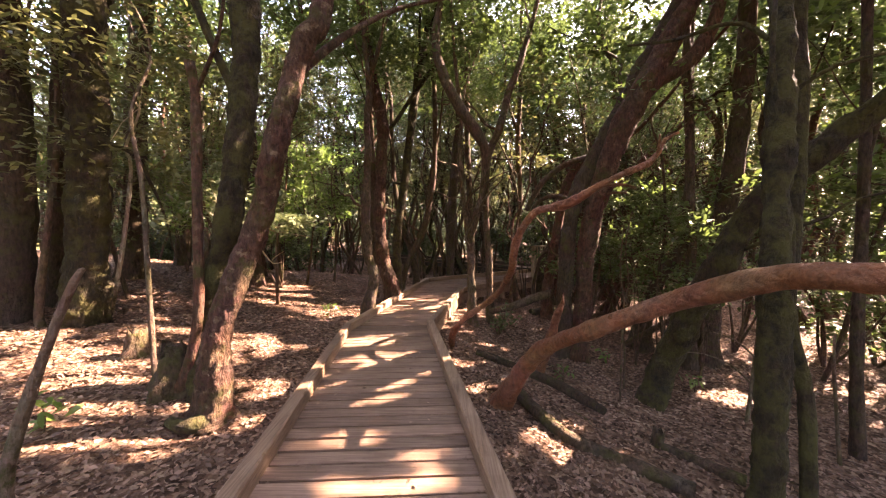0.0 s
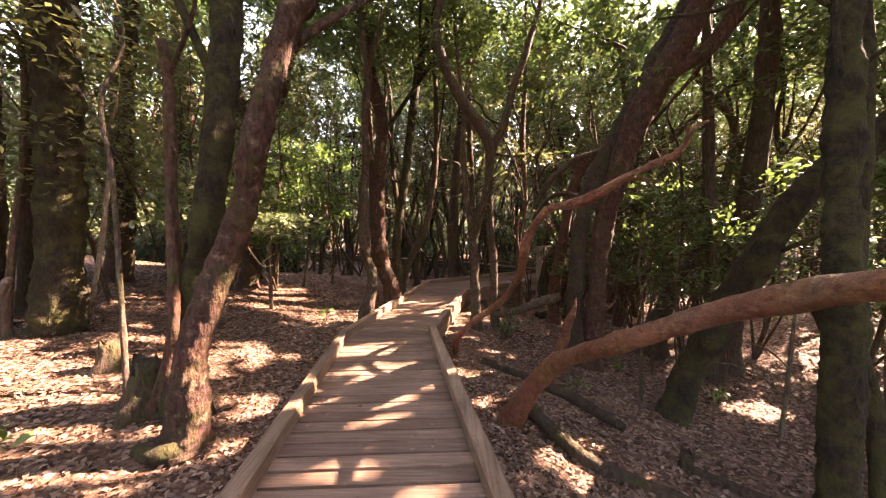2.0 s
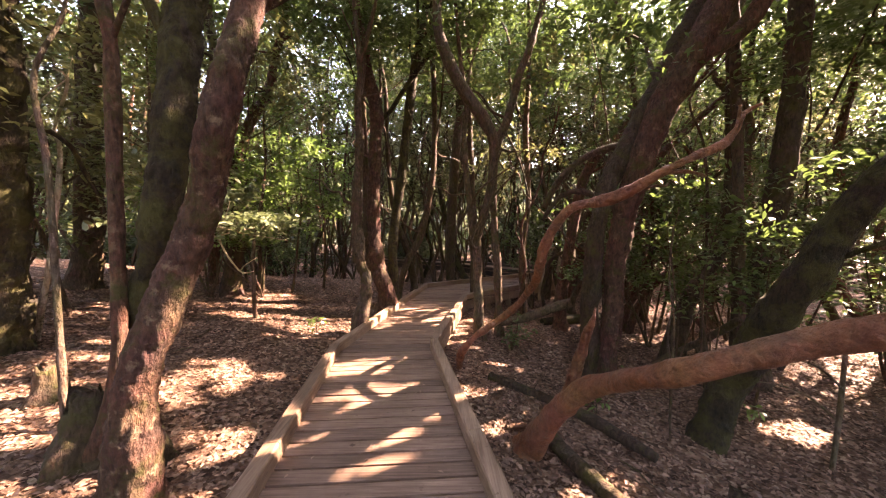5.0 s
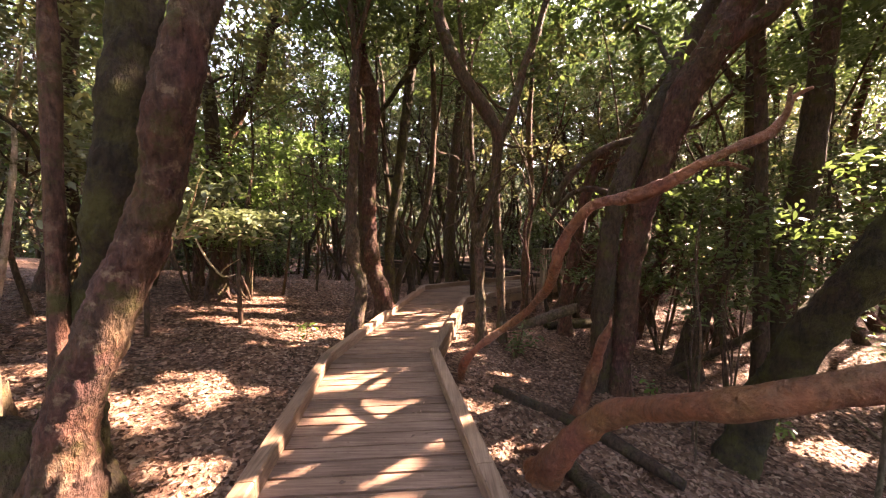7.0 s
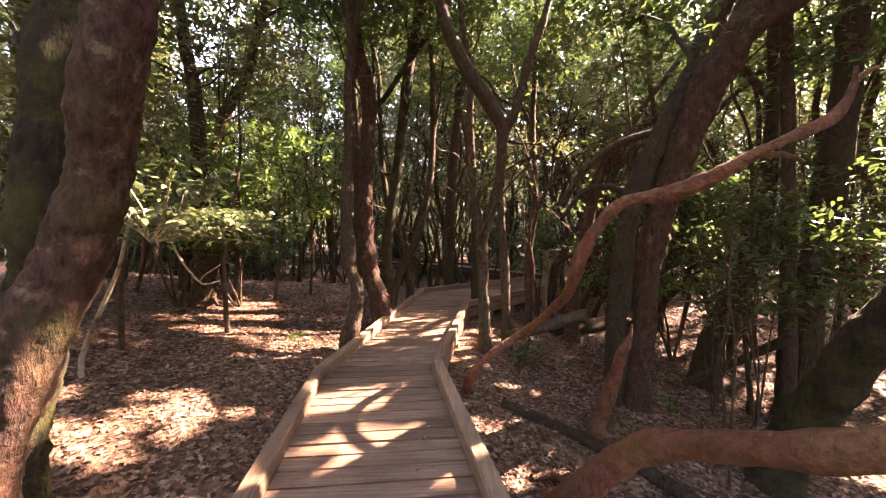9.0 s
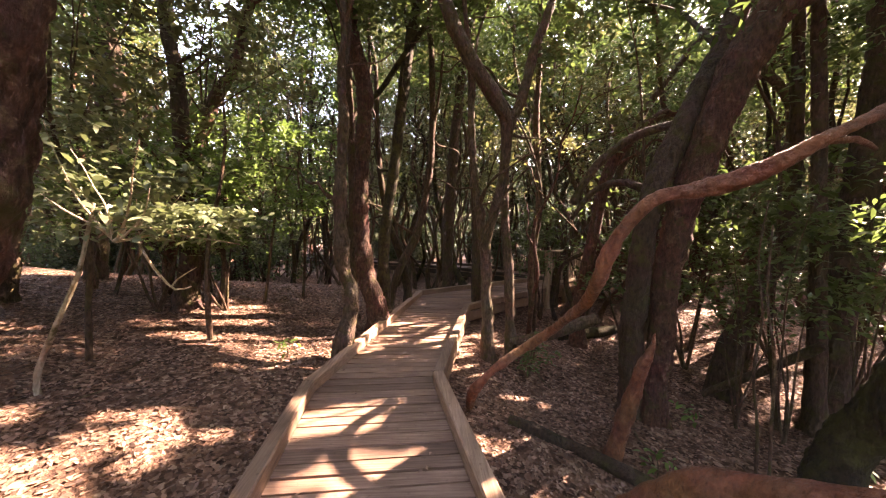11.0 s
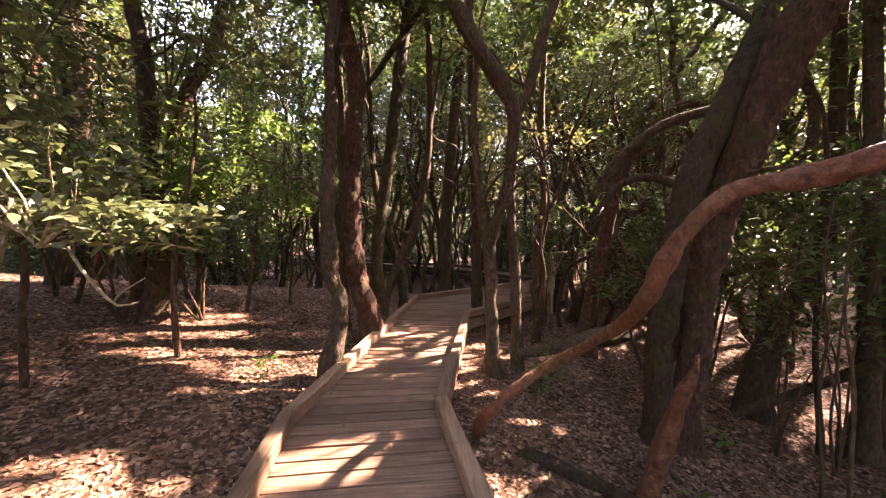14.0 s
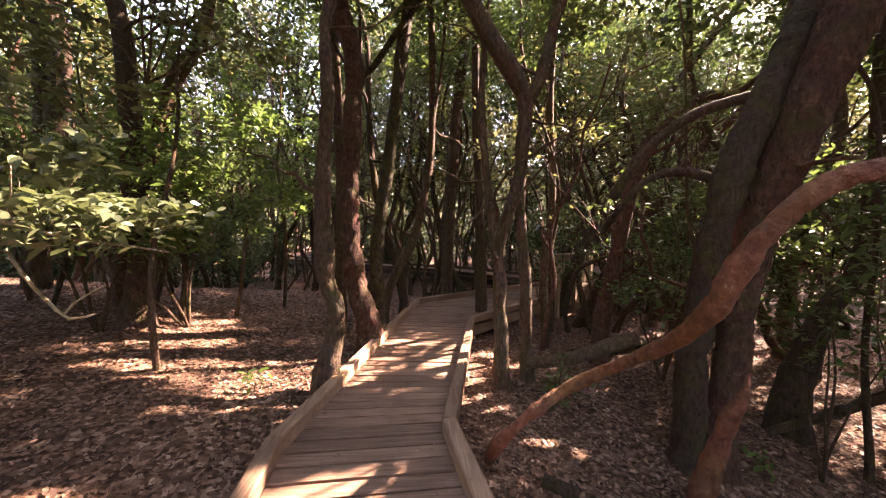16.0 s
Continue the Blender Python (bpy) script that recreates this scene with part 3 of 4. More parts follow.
tree([(-2.42, 1.75, -0.05, 0.035), (-2.42, 1.75, 0.26, 0.033), (-2.22, 1.78, 0.88, 0.026), (-2.06, 1.82, 1.32, 0.021), (-2.03, 1.85, 1.39, 0.011)], BARK_TAN, "leaning dead stick standing in the ground", top=0, flare=0.0, sides=10, category="dead branch", name="dead_branch")
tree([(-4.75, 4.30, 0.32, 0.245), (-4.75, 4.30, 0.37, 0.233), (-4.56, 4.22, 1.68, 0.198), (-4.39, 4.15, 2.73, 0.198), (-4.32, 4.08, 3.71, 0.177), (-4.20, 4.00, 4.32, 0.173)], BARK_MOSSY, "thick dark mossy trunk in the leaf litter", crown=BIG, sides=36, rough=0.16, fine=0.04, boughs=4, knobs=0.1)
tree([(-5.72, 4.80, 0.35, 0.139), (-5.57, 4.80, 2.10, 0.125), (-5.46, 4.80, 3.30, 0.125), (-5.36, 4.80, 4.86, 0.118)], BARK_DARK, "dark straight trunk standing behind a thicker one", crown=MEDIUM)
tree([(-5.59, 4.20, 0.43, 0.223), (-5.59, 4.20, 0.43, 0.212), (-5.42, 4.20, 2.39, 0.182), (-5.43, 4.20, 3.78, 0.182), (-5.46, 4.20, 4.45, 0.182)], BARK_DARK, "thick dark trunk in deep shade", crown=BIG, sides=16)
tree([(-4.97, 4.00, 0.35, 0.042), (-4.97, 4.00, 0.70, 0.040), (-4.80, 4.00, 1.67, 0.035), (-4.63, 4.00, 2.69, 0.029), (-4.61, 4.00, 3.67, 0.026)], BARK_BROWN, "thin wavy stem in the shade", top=4.8, crown=SMALL, leaf=LEAF_OLIVE, limbs=2, sides=8, category="sapling", name="sapling")
tree([(-4.72, 4.60, 0.32, 0.031), (-4.72, 4.60, 0.40, 0.030), (-4.51, 4.60, 1.29, 0.027), (-4.32, 4.60, 2.46, 0.023)], BARK_PALE, "thin pale leaning sapling", top=3.4, crown=SMALL, leaf=LEAF_OLIVE, limbs=2, sides=8, category="sapling", name="sapling")
tree([(-6.74, 7.00, 0.46, 0.228), (-6.54, 7.00, 1.73, 0.202), (-6.42, 7.00, 4.08, 0.182), (-6.14, 7.00, 6.36, 0.172)], BARK_BROWN, "thick brown trunk further back in the wood", crown=BIG, boughs=4)
tree([(-7.14, 9.00, 0.62, 0.164), (-7.14, 9.00, 0.68, 0.156), (-7.00, 9.00, 2.07, 0.143), (-6.84, 9.00, 4.79, 0.130), (-6.85, 9.00, 7.71, 0.117)], BARK_DARK, "slim dark trunk far back in the wood", crown=MEDIUM)
tree([(-4.37, 7.60, 0.27, 0.193), (-4.37, 7.60, 0.50, 0.184), (-4.29, 7.60, 1.34, 0.147), (-4.36, 7.60, 2.33, 0.125), (-4.37, 7.60, 3.38, 0.125), (-4.41, 7.60, 4.18, 0.110), (-4.53, 7.60, 4.95, 0.096)], BARK_DARK, "crooked dark trunk with a broad base", crown=BIG, boughs=5)
tree([(-7.22, 9.00, 0.63, 0.177), (-7.22, 9.00, 0.64, 0.169), (-7.07, 9.00, 1.58, 0.160), (-6.82, 9.00, 2.82, 0.160), (-6.58, 9.00, 4.84, 0.141), (-6.76, 9.00, 5.81, 0.131)], BARK_DARK, "dark trunk far back on the slope", crown=BIG)
tree([(-5.35, 8.50, 0.26, 0.113), (-5.26, 8.50, 1.39, 0.104), (-4.68, 8.50, 3.23, 0.104), (-4.37, 8.50, 4.18, 0.113), (-3.98, 8.50, 4.76, 0.095), (-3.77, 8.50, 5.60, 0.087)], BARK_RED, "trunk leaning over with sunlit bark", crown=MEDIUM, boughs=6)
tree([(-4.07, 8.00, 0.18, 0.064), (-3.99, 8.00, 0.86, 0.048), (-4.00, 8.00, 1.50, 0.040), (-3.93, 8.00, 2.22, 0.032)], BARK_DARK, "small leafy sapling on the open floor", top=2.4, crown=(1.0, 1.8, 30, 60, 0.10), leaf=LEAF, limbs=3, sides=8, category="sapling", name="sapling")
tree([(-1.46, 6.40, -0.17, 0.136), (-1.46, 6.40, 0.17, 0.129), (-1.37, 6.47, 0.76, 0.092), (-1.50, 6.53, 1.19, 0.099), (-1.55, 6.60, 2.08, 0.083), (-1.50, 6.67, 3.11, 0.072), (-1.53, 6.73, 3.96, 0.055), (-1.50, 6.80, 4.54, 0.050)], BARK_BROWN, "knotty brown trunk hard beside the boardwalk", crown=BIG, sides=24, rough=0.2, fine=0.04, boughs=6, knobs=0.16)
tree([(-1.20, 7.70, -0.20, 0.189), (-1.20, 7.70, 0.29, 0.180), (-1.40, 7.73, 0.87, 0.159), (-1.48, 7.77, 1.76, 0.129), (-1.45, 7.80, 3.09, 0.130), (-1.41, 7.83, 4.14, 0.131), (-1.57, 7.87, 4.76, 0.139), (-1.67, 7.90, 5.29, 0.133)], BARK_RED, "tall reddish trunk curving up beside the boardwalk", crown=BIG, sides=24, rough=0.16, fine=0.04, boughs=4, knobs=0.12)
tree([(-1.82, 8.50, -0.13, 0.109), (-1.82, 8.50, 0.56, 0.104), (-1.77, 8.50, 2.28, 0.095), (-1.82, 8.50, 3.77, 0.078), (-1.89, 8.50, 5.69, 0.069)], BARK_DARK, "slim dark trunk behind a pair of larger trunks", crown=BIG)
tree([(-1.13, 8.10, -0.20, 0.119), (-1.13, 8.10, 0.53, 0.113), (-1.13, 8.10, 1.49, 0.105), (-0.95, 8.10, 2.72, 0.097), (-0.80, 8.10, 3.92, 0.097), (-0.66, 8.10, 4.93, 0.097), (-0.56, 8.10, 5.47, 0.089)], BARK_MOSSY, "dark mossy trunk with a crossing limb", crown=BIG, extra=[[(-1.52, 8.00, 3.86, 0.032), (-1.20, 8.00, 4.14, 0.048), (-0.88, 8.00, 4.60, 0.048), (-0.59, 8.00, 5.01, 0.056), (-0.29, 8.00, 5.42, 0.048)]], boughs=6)
tree([(-1.12, 9.00, -0.20, 0.089), (-1.12, 9.00, 0.18, 0.084), (-0.90, 9.00, 0.91, 0.084), (-0.56, 9.00, 1.57, 0.084), (-0.33, 9.00, 2.57, 0.075), (-0.22, 9.00, 3.66, 0.066), (-0.22, 9.00, 5.05, 0.066), (-0.27, 9.00, 6.10, 0.056)], BARK_BROWN, "slender bent trunk leaning away from the walk", crown=BIG, boughs=6)
tree([(-0.80, 9.60, -0.22, 0.108), (-0.80, 9.60, 0.35, 0.103), (-0.98, 9.60, 1.20, 0.092), (-1.27, 9.60, 2.05, 0.072), (-1.45, 9.60, 3.59, 0.062), (-1.49, 9.60, 5.33, 0.051)], BARK_DARK, "slender dark trunk leaning back", crown=SMALL, boughs=6)
tree([(0.25, 11.20, -0.26, 0.145), (0.25, 11.20, 0.34, 0.138), (0.28, 11.20, 1.85, 0.151), (0.43, 11.20, 4.07, 0.138), (0.65, 11.20, 6.24, 0.126), (0.64, 11.20, 7.66, 0.113)], BARK_DARK, "dark straight trunk at the bend of the walk", crown=BIG, boughs=5)
tree([(0.84, 9.60, -0.68, 0.144), (0.84, 9.60, 0.57, 0.123), (0.81, 9.60, 1.81, 0.092), (0.70, 9.60, 4.22, 0.082), (0.69, 9.60, 6.56, 0.072)], BARK_DARK, "slim dark trunk touching the boardwalk edge", crown=BIG, boughs=6)
tree([(0.64, 7.00, -0.45, 0.123), (0.64, 7.00, -0.42, 0.117), (0.61, 7.03, 0.48, 0.085), (0.60, 7.06, 1.27, 0.092), (0.54, 7.09, 1.71, 0.086), (0.44, 7.11, 2.31, 0.053), (0.36, 7.14, 3.33, 0.054), (0.40, 7.17, 4.12, 0.047), (0.29, 7.20, 4.89, 0.041)], BARK_BROWN, "forked crooked trunk with a thick dark limb", crown=BIG, extra=[[(0.58, 7.05, 1.43, 0.072), (0.70, 7.01, 1.90, 0.072), (0.84, 6.97, 2.52, 0.071), (0.88, 6.92, 3.26, 0.089), (0.72, 6.88, 3.61, 0.114), (0.38, 6.84, 4.08, 0.113), (0.07, 6.80, 4.61, 0.106)] + [(-0.15, 6.78, 5.4, 0.085), (0.05, 6.8, 6.6, 0.04)]], sides=14, rough=0.2, boughs=7)
tree([(1.07, 7.20, -0.76, 0.115), (1.05, 7.23, -0.09, 0.089), (1.02, 7.26, 0.92, 0.082), (0.94, 7.29, 2.17, 0.069), (0.99, 7.31, 3.24, 0.076), (1.23, 7.34, 3.83, 0.084), (1.44, 7.37, 4.66, 0.077), (1.62, 7.40, 5.09, 0.071)], BARK_BROWN, "wavy brown trunk with ivy at its foot", crown=BIG, sides=14, rough=0.2, boughs=7, extra=[[(1.05, 7.12, -0.14, 0.07), (1.48, 6.78, 0.06, 0.085), (1.85, 6.66, 0.24, 0.09), (2.20, 6.57, 0.37, 0.082)]])
tree([(2.03, 9.00, -0.52, 0.079), (2.03, 9.00, -0.52, 0.075), (1.95, 9.00, 0.88, 0.075), (2.10, 9.00, 2.36, 0.066), (2.02, 9.00, 4.04, 0.066), (2.07, 9.00, 5.13, 0.056)], BARK_BROWN, "thin crooked stem behind the walk", crown=SMALL, boughs=6)
tree([(2.36, 5.62, -0.80, 0.194), (2.37, 5.62, -0.40, 0.145), (2.40, 5.58, 0.30, 0.136), (2.40, 5.52, 1.00, 0.141), (2.42, 5.42, 1.65, 0.145), (2.49, 5.30, 2.20, 0.151), (2.63, 5.16, 2.85, 0.160), (2.87, 5.06, 3.50, 0.172), (3.18, 5.01, 4.05, 0.167), (3.42, 4.98, 4.60, 0.141)], BARK_RED, "big leaning trunk with rough red-brown bark", crown=MEDIUM, sides=48, lean=1.0, fine=0.035, rough=0.14, boughs=5, extra=[[(2.95, 5.03, 3.62, 0.120), (3.20, 5.00, 3.85, 0.115), (3.59, 5.00, 4.08, 0.105), (3.86, 5.00, 4.43, 0.100), (4.05, 5.00, 4.90, 0.090), (4.20, 5.05, 5.80, 0.060)]], knobs=0.11)
tree([(2.16, 5.76, -0.78, 0.175), (2.15, 5.72, -0.30, 0.133), (2.12, 5.66, 0.50, 0.127), (2.08, 5.48, 1.40, 0.120), (2.16, 5.40, 2.08, 0.120), (2.36, 5.38, 2.63, 0.122), (2.64, 5.42, 3.15, 0.120), (2.93, 5.50, 3.65, 0.115), (3.20, 5.60, 4.15, 0.110)], BARK_DARK, "big leaning dark trunk beside its twin", crown=MEDIUM, sides=40, extra=[[(2.20, 5.45, 2.05, 0.050), (1.95, 5.60, 2.20, 0.045), (1.70, 5.80, 2.15, 0.036), (1.50, 6.00, 1.80, 0.026)], [(2.50, 5.45, 2.85, 0.045), (2.10, 5.70, 2.75, 0.050), (1.75, 5.90, 2.45, 0.048), (1.55, 6.10, 2.00, 0.050)]], lean=1.0, fine=0.035, rough=0.16, boughs=7, knobs=0.11)
tree([(2.56, 8.00, -0.59, 0.142), (2.56, 8.00, 0.20, 0.135), (2.64, 7.75, 1.30, 0.106), (2.83, 7.50, 2.73, 0.101), (3.44, 7.25, 3.52, 0.069), (4.07, 7.00, 3.72, 0.039)], BARK_RED, "slanting red-brown trunk in the thicket", crown=BIG, boughs=7)
tree([(1.42, 4.90, -0.68, 0.088), (1.46, 4.91, -0.55, 0.072), (1.56, 4.93, -0.26, 0.070), (1.66, 4.93, 0.06, 0.068), (1.72, 4.89, 0.35, 0.056), (1.77, 4.85, 0.52, 0.032), (1.79, 4.84, 0.60, 0.012)], BARK_SMOOTH, "broken-off reddish stub of a trunk", top=0, category="stump", name="stump", flare=0.2, ragged=0.1, sides=28, rough=0.2, fine=0.025, knobs=0.16)
tree([(0.15, 5.65, -0.48, 0.053), (0.17, 5.30, -0.05, 0.052), (0.36, 5.20, 0.22, 0.048), (0.64, 5.20, 0.42, 0.046), (0.83, 5.00, 0.65, 0.044), (0.90, 4.66, 0.90, 0.046), (0.93, 4.42, 1.09, 0.049), (0.90, 4.18, 1.32, 0.049), (0.97, 4.05, 1.63, 0.046), (1.12, 3.92, 1.84, 0.046), (1.36, 3.75, 1.90, 0.046), (1.52, 3.58, 1.99, 0.044), (1.68, 3.48, 2.11, 0.042), (1.92, 3.46, 2.22, 0.038), (2.20, 3.52, 2.33, 0.031)], BARK_SMOOTH, "twisting reddish branch rising from the ground", top=0, flare=0.1, sides=24, extra=[[(2.16, 3.52, 2.31, 0.036), (2.30, 3.54, 2.45, 0.024), (2.36, 3.55, 2.58, 0.018), (2.52, 3.57, 2.66, 0.014)], [(2.20, 3.50, 2.33, 0.020), (2.27, 3.50, 2.47, 0.016), (2.26, 3.48, 2.62, 0.010)], [(1.62, 3.50, 2.08, 0.022), (1.85, 3.50, 2.10, 0.016), (2.10, 3.60, 2.08, 0.010)]], category="branch", name="branch", fine=0.022, rough=0.24, knobs=0.16)
tree([(0.71, 4.01, -0.62, 0.141), (0.88, 3.74, -0.07, 0.105), (1.03, 3.49, 0.30, 0.088), (1.12, 3.20, 0.50, 0.078), (1.18, 2.96, 0.64, 0.073), (1.26, 2.76, 0.76, 0.071), (1.44, 2.55, 0.93, 0.072), (1.66, 2.35, 1.10, 0.071), (1.78, 2.11, 1.22, 0.070), (1.91, 1.81, 1.35, 0.069), (2.03, 1.51, 1.38, 0.066), (2.30, 1.20, 1.37, 0.064), (2.80, 0.75, 1.36, 0.058), (3.40, 0.42, 1.48, 0.049), (3.88, 0.24, 1.70, 0.038)], BARK_SMOOTH, "smooth red limb arching low over the ground", top=0, flare=0.25, sides=36, extra=[[(1.36, 2.66, 0.84, 0.045), (1.35, 2.61, 0.90, 0.035), (1.34, 2.58, 0.93, 0.02)]], category="branch", name="branch", fine=0.025, rough=0.14, knobs=0.03)
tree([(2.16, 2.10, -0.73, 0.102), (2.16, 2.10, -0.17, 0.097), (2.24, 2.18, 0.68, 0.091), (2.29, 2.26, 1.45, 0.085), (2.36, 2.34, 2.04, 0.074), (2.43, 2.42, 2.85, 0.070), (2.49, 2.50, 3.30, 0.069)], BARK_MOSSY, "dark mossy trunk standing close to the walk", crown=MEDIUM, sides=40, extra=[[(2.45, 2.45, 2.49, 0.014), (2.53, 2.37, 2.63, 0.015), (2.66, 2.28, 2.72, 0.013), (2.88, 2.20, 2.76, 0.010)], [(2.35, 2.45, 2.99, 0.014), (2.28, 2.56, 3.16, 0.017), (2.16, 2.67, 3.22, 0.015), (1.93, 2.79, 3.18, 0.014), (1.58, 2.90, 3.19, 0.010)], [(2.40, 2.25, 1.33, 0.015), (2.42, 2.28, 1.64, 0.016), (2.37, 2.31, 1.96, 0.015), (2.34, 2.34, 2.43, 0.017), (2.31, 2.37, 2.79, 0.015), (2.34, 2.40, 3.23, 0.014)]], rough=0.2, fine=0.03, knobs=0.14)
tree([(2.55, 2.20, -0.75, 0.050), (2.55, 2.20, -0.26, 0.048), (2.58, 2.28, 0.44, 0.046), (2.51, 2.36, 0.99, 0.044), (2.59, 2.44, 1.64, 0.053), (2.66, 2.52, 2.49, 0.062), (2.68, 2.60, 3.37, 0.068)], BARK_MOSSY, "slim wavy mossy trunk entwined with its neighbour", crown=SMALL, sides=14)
# Three crowns below take the lighter leaf: backlight put into their colour.
tree([(2.80, 4.36, -0.90, 0.200), (2.86, 4.33, -0.50, 0.165), (2.98, 4.22, 0.00, 0.160), (3.05, 3.98, 0.63, 0.155), (3.12, 3.70, 1.22, 0.138), (3.23, 3.52, 1.72, 0.126), (3.38, 3.36, 2.07, 0.118), (3.60, 3.13, 2.39, 0.118), (3.82, 2.89, 2.72, 0.112)], BARK_MOSSY, "mossy trunk leaning far over", crown=MEDIUM, sides=36, lean=1.0, top=7.0, rough=0.15, boughs=3, leaf=LEAF_FRESH, fine=0.035, knobs=0.1)
tree([(4.58, 5.60, -0.75, 0.186), (4.62, 5.60, 0.73, 0.162), (4.91, 5.60, 2.84, 0.146), (5.02, 5.60, 4.50, 0.138), (5.02, 5.60, 5.40, 0.121)], BARK_DARK, "dark trunk in the shaded hollow", crown=MEDIUM, boughs=6, leaf=LEAF_FRESH)
tree([(4.35, 3.30, -0.99, 0.062), (4.24, 3.30, 0.21, 0.052), (4.20, 3.30, 1.66, 0.048), (4.19, 3.30, 2.22, 0.043), (4.11, 3.30, 3.84, 0.038)], BARK_DARK, "thin dark knotty stem", crown=SMALL)
tree([(3.78, 6.20, -0.70, 0.174), (3.78, 6.20, -0.39, 0.166), (3.89, 6.16, 0.22, 0.132), (4.10, 6.12, 0.78, 0.105), (4.42, 6.08, 1.33, 0.088), (4.49, 6.04, 2.38, 0.077), (4.42, 6.00, 3.64, 0.066)], BARK_DARK, "dark trunk with a swollen leaning base", crown=MEDIUM, boughs=5, leaf=LEAF_FRESH)
tree([(4.14, 5.40, -0.74, 0.097), (4.14, 5.40, -0.49, 0.092), (4.09, 5.40, 1.16, 0.075), (4.01, 5.40, 2.79, 0.067), (3.94, 5.40, 3.82, 0.063)], BARK_DARK, "dark trunk half hidden by leaves", crown=MEDIUM)
tree([(3.15, 10.00, -0.59, 0.130), (3.75, 9.88, 0.77, 0.117), (4.46, 9.75, 1.82, 0.115), (5.27, 9.62, 3.09, 0.103), (6.45, 9.50, 4.32, 0.081)], BARK_RED, "thin red trunk slanting through the thicket", crown=BIG, lean=1.0, boughs=6)
tree([(3.23, 11.00, -0.57, 0.123), (3.35, 10.80, 0.81, 0.108), (4.13, 10.60, 1.84, 0.105), (4.57, 10.40, 2.81, 0.103), (5.11, 10.20, 4.54, 0.089), (6.03, 10.00, 5.92, 0.076)], BARK_BROWN, "crooked slanting trunk in the thicket", crown=BIG, lean=1.0, boughs=6)
tree([(3.78, 5.50, -0.73, 0.032), (3.78, 5.50, -0.48, 0.030), (3.66, 5.50, 0.58, 0.026), (3.71, 5.50, 1.72, 0.022), (3.62, 5.50, 2.81, 0.019)], BARK_DARK, "thin upright stem in the hollow", top=4.5, crown=SMALL, sides=8)


tree([(3.69, 3.90, -0.92, 0.024), (3.78, 3.93, -0.33, 0.022), (3.86, 3.97, 0.27, 0.019), (3.92, 4.00, 0.70, 0.014)], BARK_TAN, "bare thin pale sapling with fine twigs", top=0, flare=0.0, sides=8, category="sapling", name="sapling", extra=[[(3.80, 3.95, -0.27, 0.011), (3.57, 4.00, -0.05, 0.011), (3.27, 4.05, 0.07, 0.008), (3.04, 4.10, 0.07, 0.006)], [(3.82, 3.95, 0.07, 0.011), (3.51, 3.88, 0.30, 0.008), (3.18, 3.80, 0.42, 0.005)]])
for spine in ([(4.02, 3.20, -0.84, 0.020), (3.95, 3.20, -0.28, 0.017), (3.88, 3.20, 0.32, 0.013), (3.88, 3.20, 0.59, 0.009)], [(2.59, 4.60, -0.73, 0.013), (2.59, 4.60, -0.14, 0.012), (2.55, 4.62, 0.39, 0.011), (2.64, 4.65, 0.88, 0.009), (2.60, 4.67, 1.41, 0.008), (2.70, 4.70, 1.90, 0.006)], [(2.38, 4.30, -0.73, 0.012), (2.38, 4.30, 0.07, 0.012), (2.41, 4.33, 0.63, 0.011), (2.37, 4.37, 1.12, 0.008), (2.42, 4.40, 1.69, 0.007)]):
    tree(spine, BARK_BROWN, "bare thin brown stem without leaves", top=0, flare=0.0, sides=8, category="sapling", name="sapling")


def log(spine, wood, label):
    tree(spine, wood, label, top=0, flare=0.0, category="fallen branch", name="fallen_branch", sides=12)


log([(3.31, 6.00, -0.51, 0.045), (3.61, 5.73, -0.18, 0.051), (3.89, 5.47, 0.15, 0.051), (3.95, 5.20, 0.41, 0.051)], BARK_DARK, "dead bough propped against the trees")
log([(0.97, 4.21, -0.49, 0.072), (1.29, 3.35, -0.54, 0.072), (1.75, 3.01, -0.59, 0.066), (2.16, 2.70, -0.62, 0.066)], BARK_DARK, "long dark fallen bough on the leaf litter")
log([(0.57, 5.36, -0.40, 0.061), (1.32, 4.79, -0.51, 0.069), (1.69, 4.43, -0.57, 0.067), (2.00, 3.95, -0.62, 0.048)], BARK_DARK, "fallen dark branch lying in dry leaves")
log([(2.30, 3.34, -0.65, 0.045), (2.53, 3.10, -0.66, 0.049), (2.75, 2.86, -0.66, 0.054)], BARK_DARK, "short fallen branch beside a stub")
log([(2.23, 8.25, -0.44, 0.085), (3.28, 8.58, -0.46, 0.111), (3.87, 8.78, -0.48, 0.093)], BARK_MOSSY, "mossy fallen log in the hollow")
log([(0.57, 4.24, -0.46, 0.025), (0.76, 4.30, -0.48, 0.036), (0.90, 4.19, -0.51, 0.036)], BARK_SMOOTH, "reddish root at the limb's foot")
log([(-2.30, 2.68, 0.01, 0.037), (-2.13, 2.62, -0.00, 0.060), (-2.04, 2.68, -0.00, 0.072), (-1.98, 2.80, -0.03, 0.049)], BARK_MOSSY, "mossy root at the foot of the twin trees")
tree([(2.28, 3.40, -0.92, 0.084), (2.29, 3.40, -0.72, 0.069), (2.31, 3.40, -0.55, 0.054)], BARK_DARK, "short rotten stub on the ground", top=0, category="stump", name="stump", ragged=0.06, rough=0.2)

